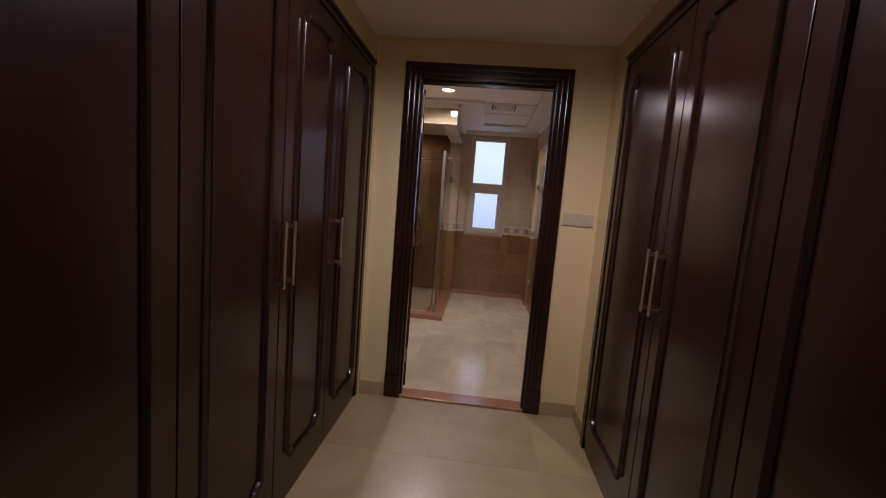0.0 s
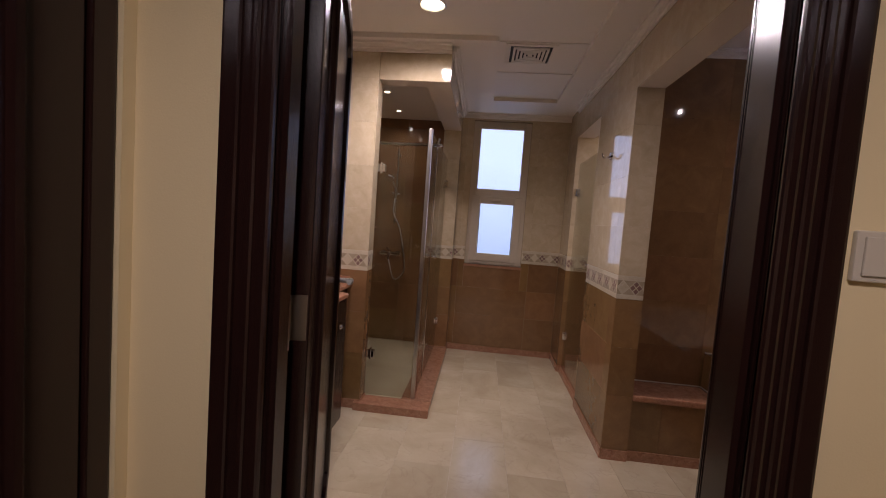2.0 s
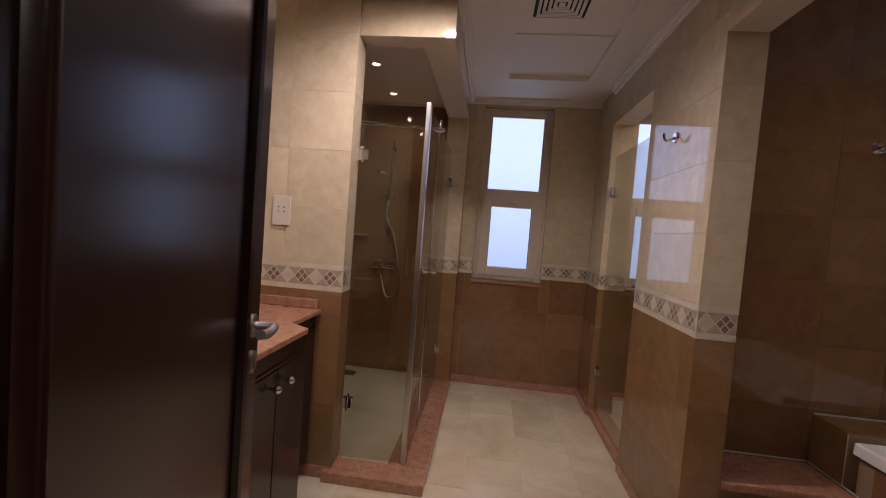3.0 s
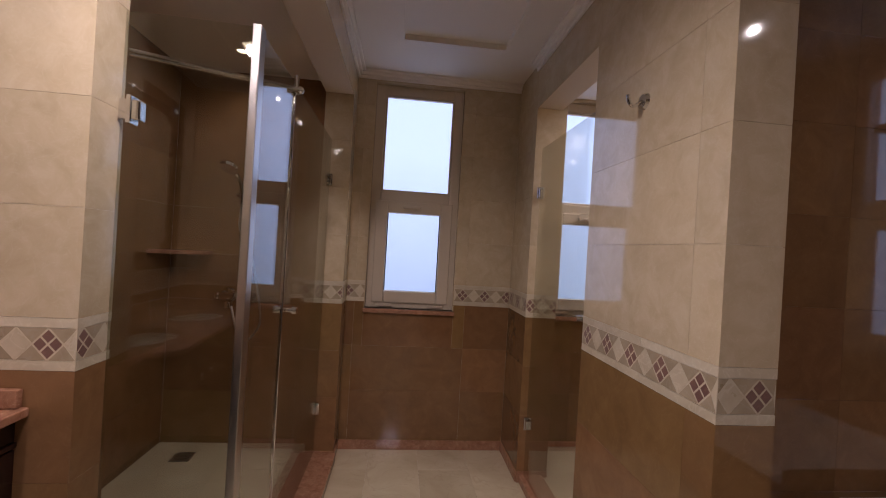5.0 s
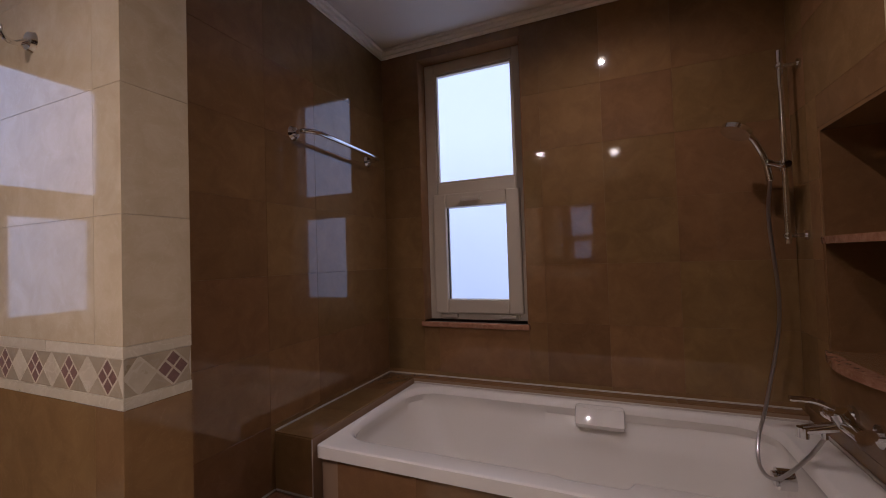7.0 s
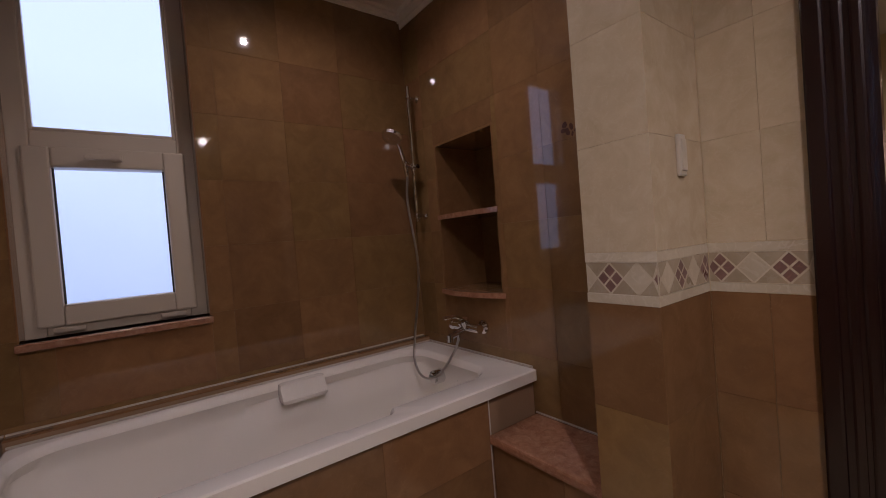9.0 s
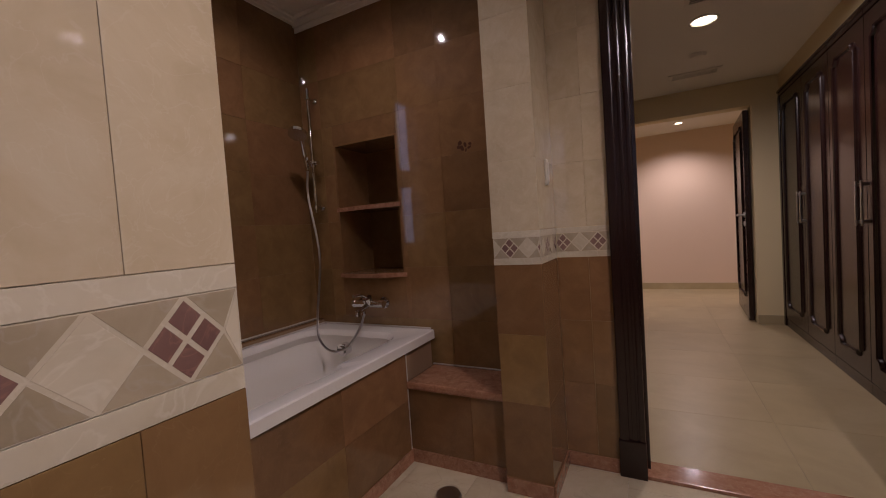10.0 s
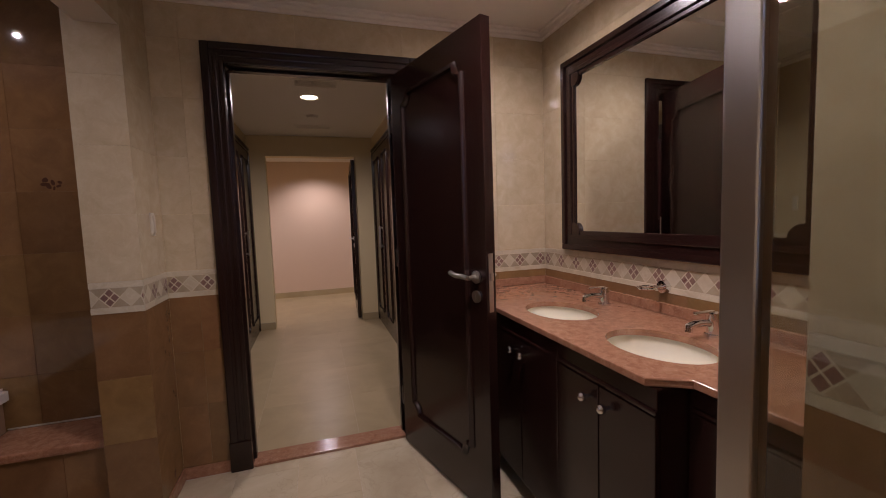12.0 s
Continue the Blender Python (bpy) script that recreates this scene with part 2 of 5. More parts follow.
def bow(pts, n=8):
    """A smooth line through points."""
    pts = [Vector(p) for p in pts]
    ext = [2 * pts[0] - pts[1]] + pts + [2 * pts[-1] - pts[-2]]
    out = []
    for i in range(1, len(ext) - 2):
        a, b, c, d = ext[i - 1:i + 3]
        for k in range(n):
            t = k / n
            out.append(0.5 * ((2 * b) + (c - a) * t + (2 * a - 5 * b + 4 * c - d) * t * t + (3 * b - a - 3 * c + d) * t ** 3))
    return out + [pts[-1]]


def finish(name, bm, mat, smooth=False):
    bmesh.ops.recalc_face_normals(bm, faces=bm.faces)
    me = bpy.data.meshes.new(name)
    bm.to_mesh(me)
    bm.free()
    me.materials.append(mat)
    if smooth:
        for p in me.polygons:
            p.use_smooth = True
        me.set_sharp_from_angle(angle=radians(40))
    return me


def part(name, bm, mat, parent, label="", smooth=False):
    ob = new(name, finish(name, bm, mat, smooth))
    ob.parent = parent
    if label:
        ob["label"] = label
    return ob


def thing(name, label, category, at=(0, 0, 0), turn=0, group=""):
    ob = new(name)
    ob.empty_display_size = 0.05
    ob.matrix_world = pose(*at, 0, 0, turn)
    return tagged(ob, label, category, group)


def structure(name, bm, mat, label="", category="", smooth=False):
    ob = new(name, finish(name, bm, mat, smooth))
    return tagged(ob, label or name.replace("_", " "), category, "", "structure")


# ---- plan, in metres ----
XW, XE = -1.36, 2.245        # west wall of the bathroom, east wall of the tub alcove
YS, YN = 2.605, 5.945       # door wall's bathroom face, north wall
YC = 2.505                  # door wall's dressing-room face
XP = 0.752                  # west faces of the piers
CEIL = 2.435
CEIL_D = 2.325


def cut_rects(u0, u1, z0, z1, holes):
    """A rectangle less its holes, as rectangles."""
    rects = [(u0, u1, z0, z1)]
    for h0, h1, k0, k1 in holes:
        out = []
        for a, b, c, d in rects:
            p, q, r, s = max(a, h0), min(b, h1), max(c, k0), min(d, k1)
            if p >= q or r >= s:
                out.append((a, b, c, d))
                continue
            out += [t for t in ((a, p, c, d), (q, b, c, d), (p, q, c, r), (p, q, s, d)) if t[1] - t[0] > 0.004 and t[3] - t[2] > 0.004]
        rects = out
    return rects


def wall(name, axis, a0, a1, u0, u1, z0, z1, mat, holes=(), label=""):
    """A thick wall. axis 'x': it stands from x=a0 to a1 and runs along y; axis 'y': the other way round."""
    bm = bmesh.new()
    for p, q, r, s in cut_rects(u0, u1, z0, z1, holes):
        boxb(bm, *((a0, a1, p, q) if axis == 'x' else (p, q, a0, a1)), r, s)
    return structure(name, bm, mat, label, "wall")


T = 0.0025                    # tiles stand this far before the wall's core
DOOR = (-0.425, 0.455, -1, 2.115)
WIN_N = (-0.190, 0.385, 0.900, 2.343)
WIN_WC = (0.985, 1.560, 0.900, 2.343)
WIN_E = (3.637, 4.210, 0.900, 2.343)
NICHE = (1.576, 2.020, 0.875, 1.640)

# ---- floors and ceilings ----
floor = structure("floor", box(-4.2, 4.2, -2.95, 2.56, -0.15, -0.0022), GROUT, "mortar bed under cream marble tiles", "floor")
floor_bath = structure("floor_bathroom", box(-1.5, 2.5, 2.56, 6.2, -0.15, -0.0022), GROUT, "mortar bed under bathroom marble tiles", "floor")
ceiling_dressing = structure("ceiling_dressing", box(-1.4, 1.45, -0.50, 2.50, CEIL_D, CEIL_D + 0.1), CEILING, "off-white painted dressing room ceiling", "ceiling")
ceiling_room = structure("ceiling_bedroom", box(-4.2, 4.2, -2.95, -0.55, 2.31, 2.42), CEILING, "off-white painted bedroom ceiling", "ceiling")
tray = bmesh.new()
boxb(tray, XW - 0.1, XP + 0.1, YS - 0.05, YN + 0.1, 2.432, 2.53)
for r in ((XW - 0.1, -0.95, YS - 0.05, 4.40), (-0.95, XP + 0.1, YS - 0.05, 2.95), (-0.95, -0.02, 4.33, 4.50), (-0.305, -0.02, 4.50, YN), (-0.02, XP + 0.1, 5.50, YN + 0.1), (0.53, XP + 0.1, 2.95, 5.50), (XW - 0.1, -0.305, 4.50, YN)):
    boxb(tray, *r, 2.402, 2.44, 0.0)
ceiling_bath = structure("ceiling_bathroom", tray, CEILING, "off-white bathroom ceiling with a shallow raised tray", "ceiling")
structure("ceiling_alcove", box(0.90, XE + 0.1, 2.50, 4.52, 2.435, 2.53), CEILING, "off-white painted ceiling over the bathtub", "ceiling")
structure("ceiling_wc", box(0.90, XE + 0.1, 4.54, YN + 0.1, 2.36, 2.46), CEILING, "off-white painted ceiling of the toilet room", "ceiling")
structure("ceiling_shower", box(XW - 0.1, -0.47, 4.54, YN + 0.1, 2.31, 2.39), CEILING, "off-white painted shower ceiling", "ceiling")

# ---- walls of the bathroom ----
wall_west = wall("wall_west", 'x', XW - 0.15, XW - T, 2.4, 6.1, -0.1, 2.5, GROUT, label="tiled west wall of the bathroom")
wall_door = wall("wall_door", 'y', YC, YS - T, -1.4, 1.0, -0.1, 2.5, PAINT, (DOOR,), "cream painted wall around the bathroom door")
wall_alcove_south = wall("wall_alcove_south", 'y', 2.25, 2.582 - T, 0.98, 2.5, -0.1, 2.5, GROUT_BROWN, (NICHE,), "brown marble wall at the bathtub taps")
structure("niche_back", box(NICHE[0] - 0.02, NICHE[1] + 0.02, 2.22, 2.29, NICHE[2] - 0.02, NICHE[3] + 0.02), BROWN, "brown marble back of the wall niche", "wall")
wall_pier_south = structure("wall_pier_south", box(XP + T, 0.945 - T, 2.56, 2.895 - T, -0.1, 2.5), GROUT, "tiled pier beside the bathroom door", "wall")
wall_east = wall("wall_east", 'x', XE + T, XE + 0.26, 2.25, 6.1, -0.1, 2.5, GROUT_BROWN, (WIN_E,), "brown marble east wall")
wall_alcove_north = wall("wall_alcove_north", 'y', 4.435 + T, 4.55 - T, 0.86, 2.3, -0.1, 2.5, GROUT_BROWN, (), "brown marble wall at the head of the bathtub")
wall_partition = structure("wall_partition", box(XP + T, 0.90 - T, 4.170 + T, 4.855 - T, -0.1, 2.5), GROUT, "tiled partition between bathtub and toilet room", "wall")
structure("wall_header_alcove", box(XP + T, 0.90, 2.86, 4.20, 2.108 + T, 2.5), GROUT, "tiled beam over the bathtub opening", "wall")
structure("wall_header_wc", box(XP + T, 0.90, 4.82, 5.98, 2.135 + T, 2.5), GROUT, "tiled beam over the toilet room door", "wall")
wall_pier_wc = structure("wall_pier_wc", box(XP + T, 0.93, 5.58 + T, 6.0, -0.1, 2.5), GROUT, "tiled pier at the toilet room door", "wall")
wall_north = wall("wall_north", 'y', YN + T, YN + 0.22, -1.45, 2.5, -0.1, 2.5, GROUT, (WIN_N, WIN_WC), "tiled north wall with tall windows")
wall_pier_shower = structure("wall_pier_shower", box(-0.47, -0.305 - T, 5.79 + T, 6.0, -0.1, 2.5), GROUT, "tiled pier at the shower", "wall")
wall_shower_south = structure("wall_shower_south", box(XW - 0.05, -0.765 - T, 4.425 + T, 4.545 - T, -0.1, 2.5), GROUT, "tiled wall between vanity and shower", "wall")
structure("wall_header_shower", boxes((-0.80, -0.305 - T, 4.445 + T, 4.56, 2.188, 2.5), (-0.47, -0.305 - T, 4.56, 5.98, 2.188, 2.5)), GROUT, "beam over the shower glass", "wall")

# ---- walls of the dressing room and the bedroom ----
wall_left = wall("wall_dressing_west", 'x', -1.45, -1.35, -0.45, 2.5, -0.1, 2.5, PAINT, (), "cream painted wall behind the wardrobes")
structure("wall_bulkhead_west", box(-1.36, -0.70, -0.40, 2.477, 2.175, 2.5), PAINT, "cream painted bulkhead over the wardrobes", "wall")
structure("wall_nib_west", box(-1.36, -0.676, 2.478, 2.52, -0.1, 2.5), PAINT, "cream painted nib beside the wardrobe", "wall")
structure("wall_bulkhead_east", box(0.765, 1.4, -0.40, 2.199, 2.175, 2.5), PAINT, "cream painted bulkhead over the wardrobes", "wall")
structure("wall_nib_east", box(0.765, 1.4, 2.20, 2.52, -0.1, 2.5), PAINT, "cream painted wall return beside the wardrobe", "wall")
wall("wall_dressing_east", 'x', 1.38, 1.48, -0.45, 2.5, -0.1, 2.5, PAINT, (), "cream painted wall behind the wardrobes")
wall("wall_arch", 'y', -0.54, -0.38, -4.2, 4.2, -0.1, 2.5, PAINT, ((-0.488, 0.565, -1, 2.085),), "cream painted wall with an open passage")
wall("wall_bedroom_south", 'y', -2.95, -2.50, -4.2, 4.2, -0.1, 2.6, PAINT_ROOM, (), "warm cream painted bedroom wall")
wall("wall_bedroom_west", 'x', -4.3, -4.15, -3, -0.2, -0.1, 2.6, PAINT_ROOM, (), "warm cream painted bedroom wall")
wall("wall_bedroom_east", 'x', 4.15, 4.3, -3, -0.2, -0.1, 2.6, PAINT_ROOM, (), "warm cream painted bedroom wall")

# ---- sky outside the windows ----
structure("backdrop_north", box(-0.6, 2.3, 6.42, 6.43, 0.3, 3.0), GLOW_SKY, "pale overcast sky outside the windows", "sky")
structure("backdrop_east", box(2.72, 2.73, 3.1, 4.8, 0.3, 3.0), GLOW_SKY, "pale overcast sky outside the window", "sky")


# ---- things ----
def downlight(x, y, z, r):
    lamp = thing("downlight", "round recessed ceiling downlight with a white trim", "downlight", (x, y, z), 0, "downlights")
    bm = bmesh.new()
    n = 32
    rings = [(r, 0.0), (r, -0.006), (r * 0.86, -0.010), (r * 0.80, -0.004), (r * 0.78, 0.0)]
    loops = [[bm.verts.new((a * math.cos(2 * math.pi * k / n), a * math.sin(2 * math.pi * k / n), h)) for k in range(n)] for a, h in rings]
    for p, q in zip(loops, loops[1:]):
        for k in range(n):
            bm.faces.new((p[k], p[(k + 1) % n], q[(k + 1) % n], q[k]))
    part("trim", bm, WHITE, lamp, "white painted trim ring", True)
    bm = bmesh.new()
    cyl(bm, (0, 0, -0.0035), (0, 0, -0.001), r * 0.77, seg=32)
    part("diffuser", bm, GLOW_LAMP, lamp, "glowing frosted diffuser")
    return lamp


# the two added bedroom fill lamps are drawn as downlights too
for x, y, z, w, r in DOWNLIGHTS_AND_FILL:
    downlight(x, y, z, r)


def window_unit(name, label, at, turn, w, h):
    """A two-part plastic window. Local x across, -y into the room, z up from the opening's foot."""
    win = thing(name, label, "window", at, turn)
    win["kind"] = "structure"
    f = 0.063
    mid = h * 0.488
    fr = boxes((0, f, 0, 0.06, 0, h, 0.006), (w - f, w, 0, 0.06, 0, h, 0.006), (f, w - f, 0, 0.06, h - f, h, 0.006),
               (f, w - f, 0, 0.06, 0, f * 0.9, 0.006), (f, w - f, 0, 0.06, mid - 0.03, mid + f * 0.8, 0.006))
    part("window_frame", fr, PVC, win, "cream plastic outer frame")
    # opening sash below
    s0, s1, t0, t1, g = f * 0.62, w - f * 0.62, f * 0.55, mid - 0.011, 0.076
    sash = boxes((s0, s0 + g, -0.014, 0.05, t0, t1, 0.007), (s1 - g, s1, -0.014, 0.05, t0, t1, 0.007),
                 (s0 + g, s1 - g, -0.014, 0.05, t1 - g, t1, 0.007), (s0 + g, s1 - g, -0.014, 0.05, t0, t0 + g, 0.007))
    sash = part("sash", sash, PVC, win, "cream plastic tilting sash")
    part("pane", box(s0 + g, s1 - g, 0.02, 0.026, t0 + g, t1 - g), FROST, sash, "frosted glass").visible_shadow = False
    part("seal", boxes((s0 + g, s0 + g + 0.006, 0.012, 0.02, t0 + g, t1 - g), (s1 - g - 0.006, s1 - g, 0.012, 0.02, t0 + g, t1 - g)), RUBBER, sash)
    hd = bmesh.new()
    boxb(hd, w / 2 - 0.075, w / 2 + 0.035, -0.044, -0.030, t1 - 0.047, t1 - 0.027, 0.006)
    boxb(hd, w / 2 + 0.005, w / 2 + 0.04, -0.032, -0.012, t1 - 0.050, t1 - 0.022, 0.006)
    part("handle", hd, PVC, sash, "cream lever handle")
    part("pane", box(f, w - f, 0.03, 0.036, mid + f * 0.8, h - f), FROST, win, "frosted glass").visible_shadow = False
    bd = 0.012
    part("glazing_bead", boxes((f, f + bd, 0.006, 0.03, mid + f * 0.8, h - f, 0.003), (w - f - bd, w - f, 0.006, 0.03, mid + f * 0.8, h - f, 0.003),
                               (f + bd, w - f - bd, 0.006, 0.03, h - f - bd, h - f, 0.003), (f + bd, w - f - bd, 0.006, 0.03, mid + f * 0.8, mid + f * 0.8 + bd, 0.003)), PVC, win)
    for a in (0.08, w - 0.17):
        part("hinge_cover", box(a, a + 0.09, -0.02, 0.0, 0.012, 0.030, 0.004), PVC, win)
    return win


def reveal(name, at, turn, w, h, depth, mat, label):
    """Polished lining of a window opening, from the wall's face to the window's frame."""
    k = 0.005
    r = boxes((0, k, 0.001, depth, 0.001, h, 0), (w - k, w, 0.001, depth, 0.001, h, 0), (k, w - k, 0.001, depth, h - k, h, 0))
    ob = structure(name, r, mat, label, "window reveal")
    ob.matrix_world = pose(*at, 0, 0, turn)
    return ob


def sill(at, turn, w, depth):
    ob = structure("window_sill", box(-0.006, w + 0.006, -0.022, depth, -0.028, 0.0, 0.006), PINK, "rose marble window sill with rounded edge", "window sill")
    ob.matrix_world = pose(*at, 0, 0, turn)
    return ob


W1 = WIN_N[1] - WIN_N[0]
window_unit("window_1", "tall cream plastic window with frosted panes", (WIN_N[0], YN + 0.045, WIN_N[2]), 0, W1, WIN_N[3] - WIN_N[2])
sill((WIN_N[0], YN, WIN_N[2]), 0, W1, 0.048)
reveal("trim_reveal_north", (WIN_N[0], YN, WIN_N[2]), 0, W1, WIN_N[3] - WIN_N[2], 0.044, CREAM, "cream marble window reveal")
W2 = WIN_WC[1] - WIN_WC[0]
window_unit("window_2", "tall cream plastic window of the toilet room", (WIN_WC[0], YN + 0.045, WIN_WC[2]), 0, W2, WIN_WC[3] - WIN_WC[2])
sill((WIN_WC[0], YN, WIN_WC[2]), 0, W2, 0.048)
reveal("trim_reveal_wc", (WIN_WC[0], YN, WIN_WC[2]), 0, W2, WIN_WC[3] - WIN_WC[2], 0.044, CREAM, "cream marble window reveal")
W3 = WIN_E[1] - WIN_E[0]
window_unit("window_3", "tall cream plastic window over the bathtub", (XE + 0.090, WIN_E[1], WIN_E[2]), -90, W3, WIN_E[3] - WIN_E[2])
sill((XE, WIN_E[1], WIN_E[2]), -90, W3, 0.092)
reveal("trim_reveal_east", (XE, WIN_E[1], WIN_E[2]), -90, W3, WIN_E[3] - WIN_E[2], 0.089, BROWN, "brown marble window reveal")


# door casing
def casing(name, y, side, label):
    """Moulded wooden architrave on one face of the door wall. side -1: towards the dressing room."""
    bm = bmesh.new()
    for p, q, d, b in ((0.0, 0.10, 0.014, 0.004), (0.062, 0.10, 0.022, 0.006), (0.0, 0.022, 0.020, 0.006), (0.030, 0.050, 0.018, 0.006)):
        y0, y1 = (y, y + side * d) if side > 0 else (y - d, y)
        west = -0.4 if side < 0 else -0.446
        boxb(bm, west - q, west - p, y0, y1, 0.0 if q > 0.03 else 0.0, 2.083 + q, b)
        boxb(bm, 0.43 + p, 0.43 + q, y0, y1, 0.0, 2.083 + q, b)
        boxb(bm, west - p, 0.43 + p, y0, y1, 2.083 + p, 2.083 + q, b)
    y0, y1 = (y, y + 0.026) if side > 0 else (y - 0.026, y)
    for a, b in ((west - 0.104, west + 0.002), (0.428, 0.534)):
        boxb(bm, a, b, y0, y1, 0.0, 0.16, 0.004)
    return structure(name, bm, WOOD, label, "door frame")


casing("trim_door_dressing", YC, -1, "dark mahogany moulded door architrave")
casing("trim_door_bath", YS, 1, "dark mahogany moulded door architrave")
lining = structure("trim_door_lining", boxes((-0.447, -0.4255, YS - 0.0024, YS + 0.004, 0, 2.083), (-0.425, -0.40, YC + 0.001, YS - 0.022, 0, 2.083), (0.43, 0.455, YC + 0.001, YS - 0.001, 0, 2.083), (-0.425, 0.455, YC + 0.001, YS - 0.001, 2.083, 2.108),
                                    (-0.40, -0.388, YC + 0.012, YC + 0.05, 0, 2.071), (0.418, 0.43, YC + 0.012, YC + 0.05, 0, 2.071), (-0.388, 0.418, YC + 0.012, YC + 0.05, 2.071, 2.083)), WOOD, "dark mahogany door lining", "door frame")
structure("threshold", box(-0.40, 0.43, YC - 0.015, YS + 0.01, -0.01, 0.014, 0.004), PINK, "rose marble door threshold", "threshold")


def scalloped(x0, x1, z0, z1, r=0.042):
    """Outline of a panel whose corners are cut in by round bites."""
    pts = []
    for cx, cz, a0 in ((x0, z0, 90), (x1, z0, 180), (x1, z1, 270), (x0, z1, 0)):
        arc = [(cx + r * math.cos(radians(a0 - 90 * k / 6 + 0)), cz + r * math.sin(radians(a0 - 90 * k / 6))) for k in range(7)]
        pts += arc
    return pts


def panel_moulding(bm, pts, y, w=0.030, d=0.017):
    """A raised bead along a closed outline in the plane y, standing towards -y."""
    n = len(pts)
    P = [Vector((a, 0, b)) for a, b in pts]
    prof = [(-w / 2, 0), (-w * 0.36, -d * 0.75), (0, -d), (w * 0.36, -d * 0.6), (w / 2, 0)]
    loops = []
    for i in range(n):
        a, b, c = P[i - 1], P[i], P[(i + 1) % n]
        t = ((b - a).normalized() + (c - b).normalized())
        t = t.normalized() if t.length > 0.01 else (c - b).normalized()
        side = Vector((t.z, 0, -t.x))
        loops.append([bm.verts.new(b + side * o + Vector((0, y + h, 0))) for o, h in prof])
    for i in range(n):
        p, q = loops[i], loops[(i + 1) % n]
        for k in range(len(prof) - 1):
            bm.faces.new((p[k], p[k + 1], q[k + 1], q[k]))


def bar_handle(parent, x, z0, z1, y):
    """A flat steel bar on two posts, standing before the plane y."""
    bm = boxes((x - 0.007, x + 0.007, y - 0.040, y - 0.030, z0, z1, 0.003), (x - 0.006, x + 0.006, y - 0.032, y, z0 + 0.012, z0 + 0.028, 0.002), (x - 0.006, x + 0.006, y - 0.032, y, z1 - 0.028, z1 - 0.012, 0.002))
    return part("handle", bm, STEEL, parent, "brushed steel bar handle")


def wardrobe(label, at, turn, seams, handles, depth=0.6, end_frame=0.05):
    """Local x runs along the front, y=0 is the front plane, +y goes into the cabinet."""
    things = []
    n = len(seams) - 1
    for i in range(n):
        a, b = seams[i], seams[i + 1]
        w = thing("wardrobe", label, "wardrobe", at, turn, "built-in wardrobes")
        e0, e1 = (end_frame if i == 0 else 0), (end_frame if i == n - 1 else 0)
        body = boxes((a, b, 0.024, depth, 0.0, 0.075), (a, b, 0.024, depth, 2.09, 2.165), (a, a + 0.018, 0.024, depth, 0.075, 2.09), (b - 0.018, b, 0.024, depth, 0.075, 2.09), (a + 0.018, b - 0.018, depth - 0.02, depth, 0.075, 2.09))
        part("carcass", body, WOOD, w)
        part("top_rail", boxes((a, b, -0.002, 0.022, 2.112, 2.165, 0.004), (a, b, -0.012, 0.012, 2.145, 2.167, 0.006)), WOOD, w)
        part("plinth_rail", box(a + e0, b - e1, 0.004, 0.022, 0.0, 0.072, 0.003), WOOD, w)
        if e0:
            part("end_stile", box(a, a + e0 - 0.003, -0.006, 0.022, 0.0, 2.111, 0.004), WOOD, w)
        if e1:
            part("end_stile", box(b - e1 + 0.003, b, -0.006, 0.022, 0.0, 2.111, 0.004), WOOD, w)
        p, q = a + e0 + 0.0022, b - e1 - 0.0022
        door = part("door", box(p, q, 0.0, 0.021, 0.078, 2.106, 0.003), WOOD, w)
        bead = bmesh.new()
        panel_moulding(bead, scalloped(p + 0.10, q - 0.10, 0.195, 2.005), 0.001)
        part("panel_moulding", bead, WOOD, door, "raised bead with scalloped corners", True)
        if handles[i]:
            hx = p + 0.032 if handles[i] < 0 else q - 0.036
            bar_handle(door, hx, 0.965, 1.215, 0.0)
        things.append(w)
    return things


# left row faces east: local x runs to the south for turn 90
wardrobe("dark mahogany built-in wardrobe with a scalloped panel door", (-0.690, -0.375, 0), 90, [0.0, 0.66, 1.20, 1.722, 2.250, 2.850], [1, -1, 1, -1, -1])
wardrobe("dark mahogany built-in wardrobe with a scalloped panel door", (0.738, 2.20, 0), -90, [0.0, 0.708, 1.28, 1.90, 2.575], [1, -1, 1, -1])


